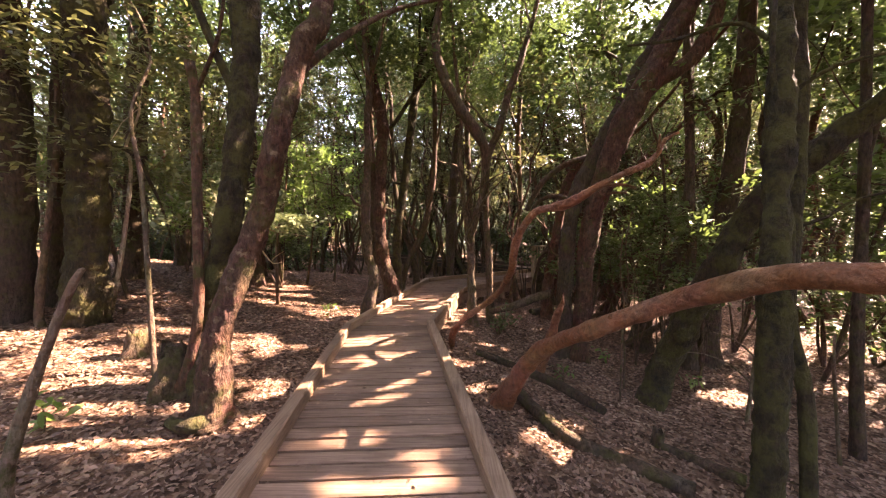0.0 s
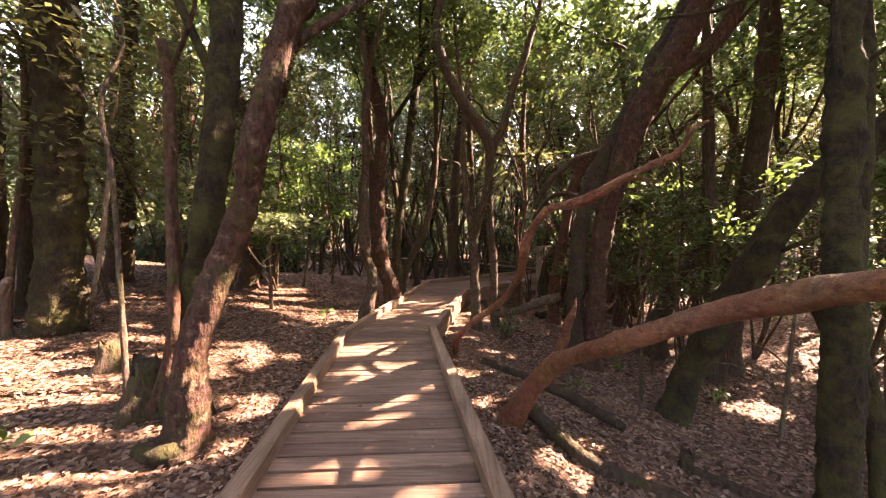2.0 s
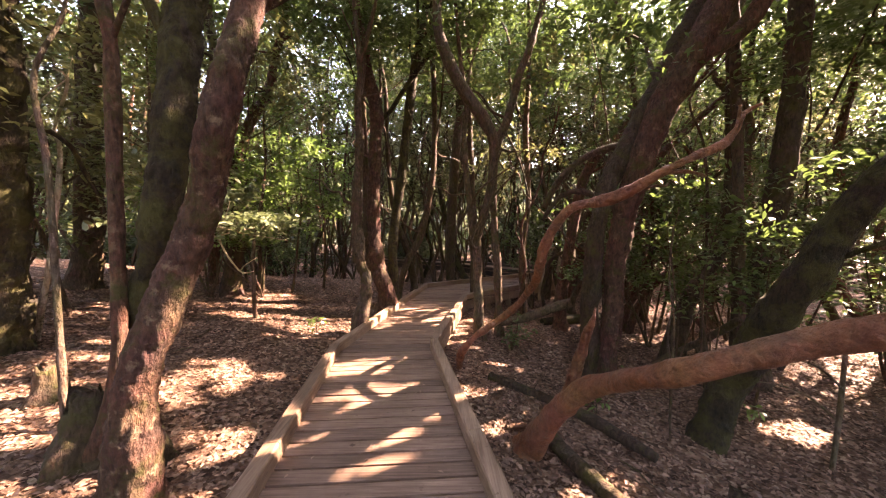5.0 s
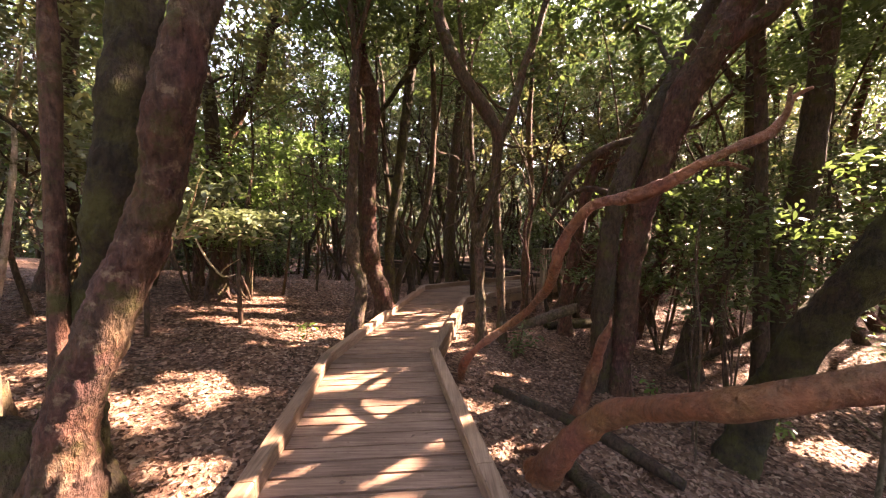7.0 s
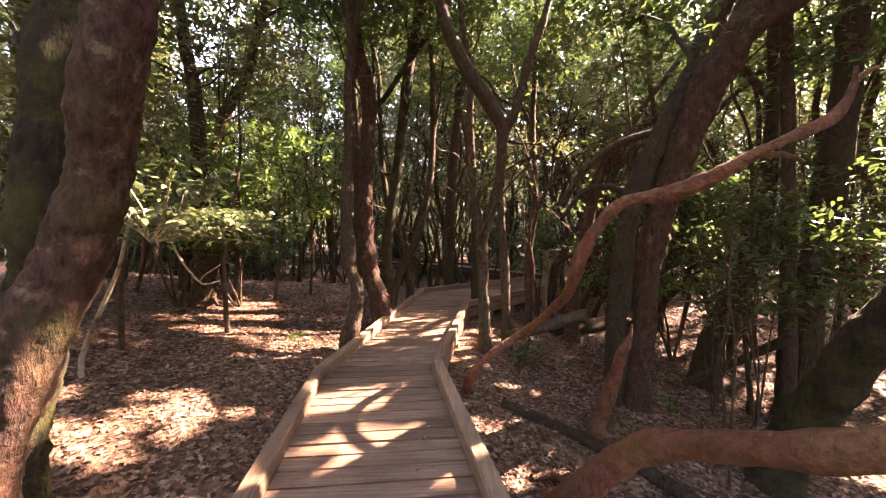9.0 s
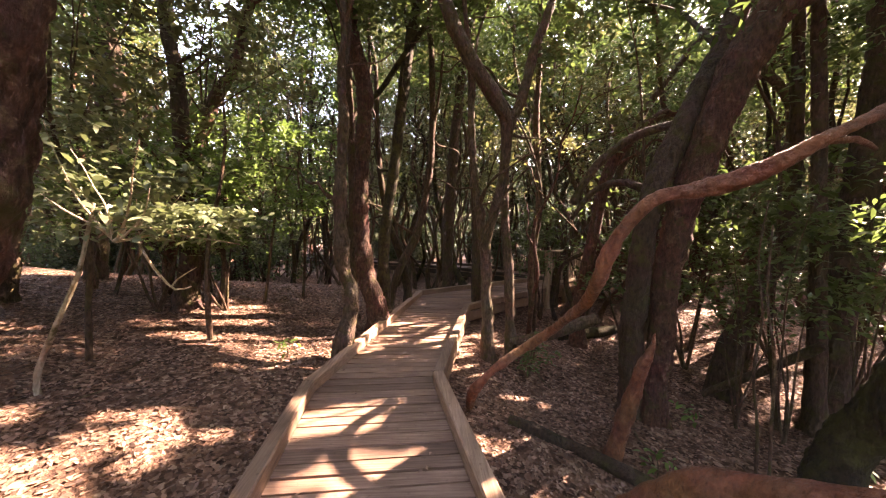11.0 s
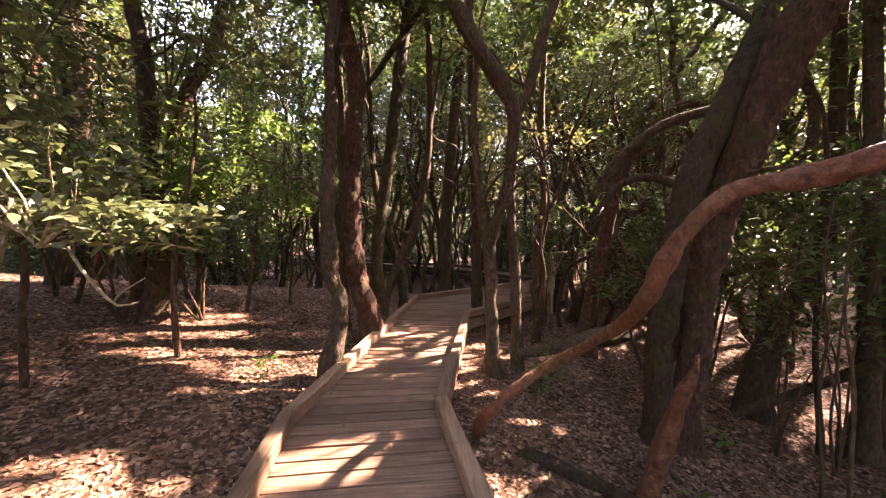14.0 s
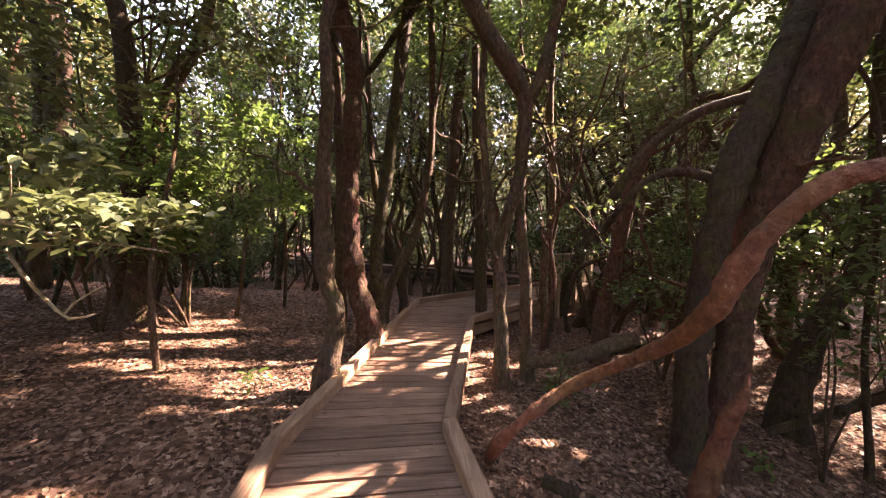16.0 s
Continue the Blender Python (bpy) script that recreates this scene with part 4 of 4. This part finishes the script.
for i in range(34):
    x, y = rng.uniform(-5.5, 5.5), rng.uniform(1.8, 9.5)
    a, n = rng.uniform(0, 6.28), rng.uniform(0.25, 1.0)
    if near_line(x, y, MIDDLE) < 1.0 + n:
        continue
    stick = []
    for k in range(5):
        px, py = x + math.cos(a) * n * k / 4 + rng.normal() * 0.02, y + math.sin(a) * n * k / 4 + rng.normal() * 0.02
        stick.append((px, py, ground_z(px, py) + 0.015, rng.uniform(0.006, 0.014) * (1.15 - k * 0.2)))
    tree(stick, BARK_TAN if i % 3 else BARK_BROWN, "small dry stick on the leaf litter", top=0, flare=0.0, sides=6, category="stick", name="stick", group="sticks on the forest floor")

# ---- the tangle of slanting stems beyond the hollow ----
def slanting_stem(x, y, length, r, lean, wood):
    """A thin crooked trunk that starts upright, leans over towards one side and forks."""
    z = ground_z(x, y) - 0.06
    p, d = np.array((x, y, z)), np.array((rng.normal() * 0.2, rng.normal() * 0.2, 1.0))
    sp, bits = [], 11
    for i in range(bits):
        k = i / (bits - 1)
        sp.append((*p, r * (1 - 0.7 * k)))
        d = d / np.linalg.norm(d) + np.array((lean * 0.22, -0.03, 0.05)) + rng.normal(size=3) * np.array((0.24, 0.12, 0.2))
        p = p + d / np.linalg.norm(d) * length / bits
    forks = []
    for k in (4, 6, 7, 8):
        forks.append(limb_spine(sp[k], np.array((lean * rng.uniform(-0.4, 1.2), rng.normal() * 0.4, rng.uniform(0.2, 0.9))), rng.uniform(0.9, 2.2), sp[k][3] * 0.6, 0.3, 7))
    tree(sp, wood, "crooked reddish stem slanting through a tangle of branches", top=0, limbs=2, sides=9, flare=0.4, fine=0.12, rough=0.2, extra=forks,
         crown=(0.9, 1.4, 3, 20, 0.11), leaf=LEAF_OLIVE, group="slanting stems of the tangle")


for i in range(24):
    x, y = rng.uniform(1.7, 5.6), rng.uniform(7.4, 12.0)
    if near_line(x, y, MIDDLE) > 1.15:
        slanting_stem(x, y, rng.uniform(3.6, 6.0), rng.uniform(0.035, 0.085), rng.choice((0.5, 0.8, 1.1, -0.2)), (BARK_RED, BARK_RED, BARK_BROWN)[i % 3])

# ---- undergrowth ----
def bush(at, stems, centres, per, spread, size, leaf, label, name="shrub", wood=BARK_BROWN, droop=0.3, wide=0.42, gaps=True, corners=4):
    ob = thing(name, at, label, "seedling" if name == "seedling" else "sapling" if name == "sapling" else "shrub", name + "s of the undergrowth")
    for sp in stems:
        part("stem", mesh_of("stem", *tube(sp, 8, 0.15), wood), ob)
    part("foliage", quads_mesh("foliage", leaves(centres, per, spread, size, 0.5, droop, gaps, wide, corners), leaf, corners), ob)
    return ob


def wild_bush(x, y, height, reach, leaf, per=34, n=34, size=0.13):
    z = ground_z(x, y)
    cs = np.stack([x + rng.normal(size=n) * reach * 0.5, y + rng.normal(size=n) * reach * 0.5, z + 0.25 + rng.random(n) * height], 1)
    stems = [limb_spine((x, y, z - 0.05), c - np.array((x, y, z)), np.linalg.norm(c - np.array((x, y, z))), 0.022, 0.2) for c in cs[:4]]
    bush((x, y, z), stems, cs, per, 0.42, size, leaf, "leafy evergreen shrub in the shade")


sun_bush = np.stack([rng.uniform(-3.7, -2.0, 90), 4.8 + rng.normal(size=90) * 0.32, np.zeros(90)], 1)
sun_bush[:, 2] = 1.62 + (rng.random(90) ** 1.1) * (0.5 + 0.42 * (-2.0 - sun_bush[:, 0]))
bush((-3.5, 4.9, 0.15), [[(-3.74, 4.90, 0.18, 0.027), (-3.74, 4.90, 0.40, 0.026), (-3.50, 4.88, 0.91, 0.022), (-3.31, 4.85, 1.26, 0.019), (-3.20, 4.83, 1.59, 0.017), (-3.10, 4.80, 1.87, 0.011)], [(-2.72, 4.75, 1.55, 0.010), (-2.68, 4.79, 1.40, 0.010), (-2.62, 4.83, 1.26, 0.010), (-2.52, 4.86, 1.13, 0.009), (-2.41, 4.90, 1.15, 0.005)], [(-2.55, 4.86, 1.15, 0.007), (-2.51, 4.88, 1.22, 0.007), (-2.36, 4.90, 1.32, 0.003)], [(-2.75, 4.80, 1.69, 0.010), (-2.44, 4.83, 1.60, 0.008), (-2.18, 4.87, 1.56, 0.007), (-1.98, 4.90, 1.52, 0.005)]] + [limb_spine((-2.95, 4.8, 1.55), c - np.array((-2.95, 4.8, 1.55)), np.linalg.norm(c - np.array((-2.95, 4.8, 1.55))), 0.012, 0.15) for c in sun_bush[:9]],
     sun_bush, 36, 0.25, 0.092, LEAF_BROAD, "sunlit sapling with broad drooping leaves and bare pale twigs", "sapling", BARK_PALE, 0.3, 0.5, corners=6)


def young_tree(x, y, low, high, reach, n, per, size, leaf, label):
    z = ground_z(x, y)
    cs = np.stack([x + rng.normal(size=n) * reach * 0.5, y + rng.normal(size=n) * reach * 0.4, low + rng.random(n) * (high - low)], 1)
    st = [limb_spine((x, y, z - 0.05), np.array((0.02, 0, 1)), high - z, 0.035, 0.12, 7)]
    st += [limb_spine((x, y, low), c - np.array((x, y, low - 0.4)), np.linalg.norm(c - np.array((x, y, low))), 0.014, 0.15) for c in cs[:5]]
    bush((x, y, z), st, cs, per, 0.34, size, leaf, label, "sapling", corners=6)


for x, y, low, high, reach in ((-3.6, 8.6, 1.9, 4.6, 1.3), (-4.8, 8.9, 1.8, 5.0, 1.4), (-5.9, 8.0, 2.0, 5.0, 1.4), (-3.2, 9.6, 2.2, 5.0, 1.0)):
    young_tree(x, y, low, high, reach, 46, 44, 0.12, LEAF if x < -4 else LEAF_FRESH, "young laurel with dense bright green leaves")
for x, y, low, high, reach in ((-4.0, 5.6, 2.6, 4.8, 1.3), (-5.3, 5.5, 2.3, 4.8, 1.4), (-6.3, 4.6, 1.8, 4.8, 1.4), (-3.3, 6.5, 3.2, 5.2, 1.2), (-6.8, 6.2, 1.2, 4.5, 1.5)):
    young_tree(x, y, low, high, reach, 36, 40, 0.11, LEAF_OLIVE, "slender young tree with sparse olive leaves")
for x, y, low, high, reach in ((5.9, 5.0, 2.2, 4.6, 1.2), (5.4, 3.6, 2.0, 4.4, 1.2), (3.2, 7.2, 2.6, 5.4, 1.4), (4.6, 7.8, 1.6, 5.0, 1.4), (5.8, 6.4, 1.2, 4.6, 1.4), (1.9, 8.6, 3.0, 6.0, 1.3)):
    young_tree(x, y, low, high, reach, 34, 30, 0.115, LEAF_FRESH if x > 5.3 and y < 4 else LEAF if x > 4 else LEAF_OLIVE, "young tree with fresh leaves in the thicket")
for x, y, h, r in ((-4.6, 7.3, 1.2, 0.9), (-3.9, 7.9, 1.6, 0.9), (-4.9, 8.6, 2.2, 1.0), (-6.4, 8.2, 1.6, 1.0), (-7.5, 6.6, 1.8, 1.0), (3.2, 7.4, 2.0, 0.8), (3.9, 7.0, 2.2, 0.9),
                   (4.7, 6.8, 2.2, 0.9), (5.4, 6.0, 2.4, 0.9), (5.8, 7.4, 2.6, 1.0), (6.4, 5.4, 2.4, 1.0), (4.6, 8.6, 2.4, 1.0), (6.2, 4.2, 2.6, 0.9), (1.15, 6.55, 0.5, 0.25), (2.4, 9.6, 1.6, 0.7)):
    z = ground_z(x, y)
    low = 1.0 if h > 1 else 0.0
    n = 30 if h > 1 else 7
    cs = np.stack([x + rng.normal(size=n) * r * 0.5, y + rng.normal(size=n) * r * 0.5, z + low * 0.9 + 0.2 + rng.random(n) * h], 1)
    st = [limb_spine((x, y, z - 0.05), c - np.array((x, y, z)), np.linalg.norm(c - np.array((x, y, z))), 0.025, 0.15) for c in cs[:4]]
    bush((x, y, z), st, cs, 42, 0.36 if h > 1 else 0.2, 0.12 if h > 1 else 0.08, LEAF if x > 0 else LEAF_FRESH, "dark-leaved evergreen shrub under the trees")

for x, y, n, w in ((3.55, 5.2, 12, 0.45), (3.95, 4.95, 12, 0.5), (3.3, 5.5, 10, 0.4), (4.3, 5.5, 12, 0.5)):
    z = ground_z(x, y)
    cs = np.stack([x + rng.normal(size=n) * w * 0.6, y + rng.normal(size=n) * w * 0.4, z + 1.15 + rng.random(n) * 1.7], 1)
    st = [limb_spine((x, y, z - 0.05), c - np.array((x, y, z)), np.linalg.norm(c - np.array((x, y, z))), 0.014, 0.1) for c in cs[:4]]
    bush((x, y, z), st, cs, 34, 0.3, 0.105, LEAF, "glossy-leaved shrub standing in the hollow", corners=6)
for x, y in ((-2.95, 2.35), (1.75, 4.7), (2.75, 5.55), (3.6, 4.6), (-2.2, 6.3)):
    z = ground_z(x, y)
    cs = np.array([(x, y, z + 0.1), (x + 0.08, y + 0.03, z + 0.16), (x - 0.06, y + 0.05, z + 0.2)])
    bush((x, y, z), [[(x, y, z - 0.03, 0.006), (x + 0.02, y, z + 0.1, 0.005), (x, y, z + 0.2, 0.003)]], cs, 7, 0.12, 0.10, LEAF_FRESH, "small green seedling in the leaf litter", "seedling", corners=6)

# ---- the wood all round ----
def wild_tree(x, y, r, top, wood, crown, leaf, label, limbs=4):
    x0, y0, bits = x, y, 9
    for tried in range(10 if x0 > 2.5 and -1 < y0 < 16 else 1):
        if tried:
            x, y = x0 + rng.normal() * 0.6, y0 + rng.normal() * 0.6
            if not clear_of_walk(x, y):
                continue
        z = ground_z(x, y) - 0.06
        sp, px, py = [], x, y
        lx, ly = rng.normal(size=2) * 0.11
        for i in range(bits):
            k = i / (bits - 1)
            sp.append((px, py, z + (top - z) * k, r * (1 - 0.6 * k)))
            px += lx * top / bits + rng.normal() * 0.27
            py += ly * top / bits + rng.normal() * 0.18
        line = np.array(sp)[:, :3]
        if out_of_gaps(np.vstack([line, (line[1:] + line[:-1]) / 2])).all():
            break
    seen = 8 < y < 17 and abs(x) < y
    tree(sp, wood, label, top=0, crown=crown, limbs=limbs, sides=8, flare=0.4, leaf=leaf, fine=0.2, group="trees of the laurel wood", boughs=5 if seen else 0)


def clear_of_walk(x, y):
    return min(near_line(x, y, MIDDLE), near_line(x, y, FAR_MIDDLE)) > 1.15


def open_spot(x, y, apart):
    if not clear_of_walk(x, y) or any((x - a) ** 2 + (y - b) ** 2 < apart for a, b in placed):
        return False
    if -7.5 < x < 6.5 and 0 < y < 10.0 or abs(x) < 3.5 and y < 0.5:
        return False
    return not (-7.5 < x < -1 and 10 <= y < 13.5)


placed = []
# Added trees, mostly out of view, put here to block sun and sky.
for x, y in ((5.6, -0.8), (6.9, 0.6), (7.6, 2.2), (8.4, 3.8), (7.0, -2.2), (9.2, 0.9), (9.8, 2.9), (8.6, -1.0), (10.4, 5.0), (5.0, -2.6), (7.9, 5.6),
             (-2.4, -1.2), (2.8, -1.0), (-3.6, -2.4), (0.4, -4.6), (-1.9, -4.4), (2.4, -4.4), (-4.6, -0.4), (3.9, 0.2), (-5.6, 1.0), (5.3, 9.7), (4.6, 11.2), (6.4, 8.7)):
    placed.append((x, y))
    wild_tree(x, y, rng.uniform(0.07, 0.12), rng.uniform(7.5, 9), BARK_BROWN, (2.5, 4.4, 95, 40, 0.22), LEAF, "slender crooked tree of the laurel wood")
# Added trees whose crowns keep sun off the ground on the left.
for x, y in ((3.3, 9.3), (6.9, 10.2), (8.0, 7.6), (9.0, 10.4)):
    placed.append((x, y))
    wild_tree(x, y, rng.uniform(0.06, 0.10), rng.uniform(7.0, 8.5), BARK_DARK, (2.5, 4.2, 95, 52, 0.15), LEAF, "slender crooked tree of the laurel wood")
tries = 0
while len(placed) < 176 and tries < 9000:
    tries += 1
    x, y = rng.uniform(-22, 26), rng.uniform(-9, 30)
    if not open_spot(x, y, 1.7):
        continue
    placed.append((x, y))
    in_view = y > 6 and abs(x) < y * 1.4
    wood = (BARK_DARK, BARK_BROWN, BARK_MOSSY, BARK_RED)[rng.integers(4)]
    leaf = (LEAF_SHADED, LEAF, LEAF, LEAF_OLIVE)[rng.integers(4)] if y < 17 else (LEAF_SHADED, LEAF_SHADED, LEAF, LEAF_OLIVE)[rng.integers(4)]
    top = rng.uniform(6.5, 9.5) + 0.3 * min(max(y - 11, 0), 16)
    crown = (rng.uniform(1.9, 2.9), top * (0.95 if y > 11 else 0.6), 92 if in_view else 60, 50 if in_view else 26, (0.15 + 0.004 * max(0, y - 9)) if in_view else 0.30)
    wild_tree(x, y, rng.uniform(0.05, 0.13), top, wood, crown, leaf, "slender crooked tree of the laurel wood")
stems = 0
while stems < 36:
    x, y = rng.uniform(-9, 10), 9.5 + rng.random() * 5
    if open_spot(x, y, 0.15):
        stems += 1
        wild_tree(x, y, rng.uniform(0.03, 0.075), rng.uniform(5.0, 8.5), (BARK_DARK, BARK_BROWN, BARK_RED)[rng.integers(3)], (1.0, 3.4, 12, 32, 0.15), LEAF_OLIVE if rng.random() < 0.6 else LEAF, "thin crooked stem among larger trees", 3)


def thicket():
    """Crowded thin stems further back, past counting."""
    verts, faces, tufts, n = [], [], [], 0
    while n < 230:
        x, y = rng.uniform(-17, 18), 10.5 + rng.random() ** 1.2 * 16
        if not open_spot(x, y, 0.12):
            continue
        n += 1
        z, top, w = ground_z(x, y) - 0.08, rng.uniform(5, 9), rng.uniform(0.025, 0.075)
        sp, px, py = [], x, y
        lx = rng.normal() * 0.14
        for k in range(8):
            sp.append((px, py, z + (top - z) * k / 7, w * (1 - 0.07 * k)))
            px, py = px + lx * top / 8 + rng.normal() * 0.27, py + rng.normal() * 0.15
        pieces = [sp]
        for k in (3, 4, 5):
            if rng.random() < 0.75:
                pieces.append(limb_spine(sp[k], np.array((rng.normal(), rng.normal() * 0.5, 0.9)), rng.uniform(0.8, 2.2), w * 0.55, 0.25, 5))
        for piece in pieces:
            tv, tf = tube(piece, 6, 0.3, 0.12)
            o = len(verts)
            verts += tv
            faces += [tuple(o + q for q in f) for f in tf]
            tufts += [piece[-1][:3], piece[-2][:3]]
    tagged(new("thicket_stems", mesh_of("thicket_stems", verts, faces, BARK_BROWN)), "crowded thin crooked stems of the thicket", "thicket", kind="stuff")
    tagged(new("thicket_leaves", quads_mesh("thicket_leaves", leaves(np.array(tufts), 34, 0.55, 0.14), LEAF_OLIVE)), "small olive leaves on the thicket stems", "thicket", kind="stuff")


thicket()
bushes = 0
while bushes < 60:
    x, y = rng.uniform(-26, 28), rng.uniform(10, 34)
    if open_spot(x, y, 0.1) and abs(x) < 1.5 * y and not (-10 < x < 4.5 and y < 18.2 - 0.75 * x):
        bushes += 1
        wild_bush(x, y, rng.uniform(0.8, 2.8), rng.uniform(0.8, 1.4), LEAF_SHADED if rng.random() < 0.7 else LEAF, size=0.15)


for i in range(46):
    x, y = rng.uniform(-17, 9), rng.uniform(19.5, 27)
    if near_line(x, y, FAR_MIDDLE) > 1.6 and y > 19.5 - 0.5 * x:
        wild_bush(x, y, rng.uniform(1.6, 3.4), rng.uniform(1.0, 1.7), LEAF_SHADED, per=40, n=40, size=0.17)
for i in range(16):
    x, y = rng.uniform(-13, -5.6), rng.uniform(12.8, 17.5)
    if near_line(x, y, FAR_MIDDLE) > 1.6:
        wild_bush(x, y, rng.uniform(1.4, 3.0), rng.uniform(0.9, 1.5), LEAF_SHADED if i % 3 else LEAF, per=40, n=36, size=0.14)

# Shrubs added at the right edge to screen low sun from the ground.
for x, y in ((7.4, 5.5), (8.2, 6.4), (7.0, 4.4)):
    wild_bush(x, y, 3.4, 1.3, LEAF, per=40, n=40, size=0.13)


def far_woods():
    """Wood too far off to count: stems and leaf masses in a ring all round."""
    n = 3000
    a = np.where(rng.random(n) < 0.72, rng.uniform(0.1, math.pi - 0.1, n), rng.uniform(math.pi, 2 * math.pi, n))
    r = 27 + rng.random(n) * 20
    c = np.stack([np.cos(a) * r, 6 + np.sin(a) * r, rng.random(n) ** 1.2 * (9 + (r - 27) * 0.5)], 1)
    v = leaves(c, 38, 1.2, 0.62, gaps=False)
    tagged(new("far_woods", quads_mesh("far_woods", v, LEAF_SHADED)), "far evergreen woodland closing the view all round", "woodland", kind="stuff")
    verts, faces = [], []
    for i in range(260):
        a, r = rng.uniform(0, 2 * math.pi), 30 + rng.random() * 18
        x, y = math.cos(a) * r, 6 + math.sin(a) * r
        z = ground_z(x, y) - 0.1
        w = rng.uniform(0.07, 0.16)
        dx, dy = rng.normal(size=2) * 0.5
        tv, tf = tube([(x, y, z, w), (x + dx * 0.6, y, z + 3, w * 0.8), (x + dx, y + dy, z + 8, w * 0.5)], 6, 0.9, 0.05)
        o = len(verts)
        verts += tv
        faces += [tuple(o + k for k in f) for f in tf]
    tagged(new("far_trunks", mesh_of("far_trunks", verts, faces, BARK_DARK)), "crowded dark trunks of the far woodland", "woodland", kind="stuff")


far_woods()


def hillside():
    """A made-up green slope added to hide bright low sky, closing the view above the last trees."""
    verts, faces = [], []
    n, m = 180, 10
    for i in range(n):
        a = 2 * math.pi * i / n
        for j in range(m):
            k = j / (m - 1)
            r = 54 + 26 * k + 2.0 * noise.noise((math.cos(a) * 9, math.sin(a) * 9, k * 5))
            z = -1.5 + 19 * k ** 0.8 + 2.2 * noise.noise((math.cos(a) * 14, math.sin(a) * 14, k * 7 + 2))
            verts.append((math.cos(a) * r, 6 + math.sin(a) * r, z))
    for i in range(n):
        for j in range(m - 1):
            faces.append((i * m + j, ((i + 1) % n) * m + j, ((i + 1) % n) * m + j + 1, i * m + j + 1))
    tagged(new("backdrop", mesh_of("backdrop", verts, faces, MOSS, False)), "made-up dark green backdrop slope hiding the low sky", "hillside", kind="structure")


hillside()
for x, y in ((3.4, 18.2), (0.4, 20.0), (2.1, 21.4), (4.9, 16.2), (-1.8, 21.5), (-5.6, 15.0), (-7.6, 17.0), (-4.9, 17.2)):
    wild_tree(x, y, rng.uniform(0.08, 0.13), rng.uniform(11.0, 13.0), BARK_DARK, (2.9, 9.0, 110, 50, 0.2), LEAF_SHADED, "tall crooked tree of the laurel wood")
# More shading trees added on the right, mostly unseen, to darken the ground there.
for x, y in ((9.7, 4.3), (10.9, 6.2), (9.2, 6.9), (11.6, 3.4), (10.4, 1.9), (8.6, 9.0), (9.8, 8.2)):
    wild_tree(x, y, rng.uniform(0.07, 0.11), rng.uniform(7.5, 8.5), BARK_BROWN, (2.6, 4.4, 80, 36, 0.22), LEAF, "slender crooked tree of the laurel wood")


def scatter_litter():
    n = 85000
    x, y = rng.uniform(-8, 8, n * 2), 0.6 + rng.random(n * 2) ** 1.5 * 13
    ok = np.abs(x) < 1.5 * y + 2
    x, y = x[ok][:n], y[ok][:n]
    keep = [min(near_line(a, b, MIDDLE), 9) > 0.93 for a, b in zip(x, y)]
    x, y = x[keep], y[keep]
    z = np.array([ground_z(a, b) for a, b in zip(x, y)]) + 0.012
    c = np.stack([x, y, z], 1)
    v = leaves(c, 1, 0.0, 0.055, flat=0.22, droop=0.0, gaps=False, wide=0.5)
    tagged(new("leaf_litter", quads_mesh("leaf_litter", v, LITTER)), "dry brown leaves strewn over the forest floor", "dry leaves", kind="stuff")


scatter_litter()


def deck_leaves():
    n = 90
    y = rng.uniform(1.2, 9.0, n)
    k = np.where(rng.random(n) < 0.6, rng.beta(0.5, 0.5, n), rng.random(n))
    x = np.array([np.interp(v, [p[1] for p in LEFT_EDGE[:3]], [p[0] for p in LEFT_EDGE[:3]]) + 0.06 + q * (np.interp(v, [p[1] for p in RIGHT_EDGE[:3]], [p[0] for p in RIGHT_EDGE[:3]]) - np.interp(v, [p[1] for p in LEFT_EDGE[:3]], [p[0] for p in LEFT_EDGE[:3]]) - 0.12) for v, q in zip(y, k)])
    v = leaves(np.stack([x, y, np.full(n, 0.010)], 1), 1, 0.0, 0.04, flat=0.08, droop=0.0, gaps=False, wide=0.5)
    tagged(new("fallen_leaves", quads_mesh("fallen_leaves", v, LITTER)), "few dry leaves lying on the planks", "dry leaves", kind="stuff")


deck_leaves()
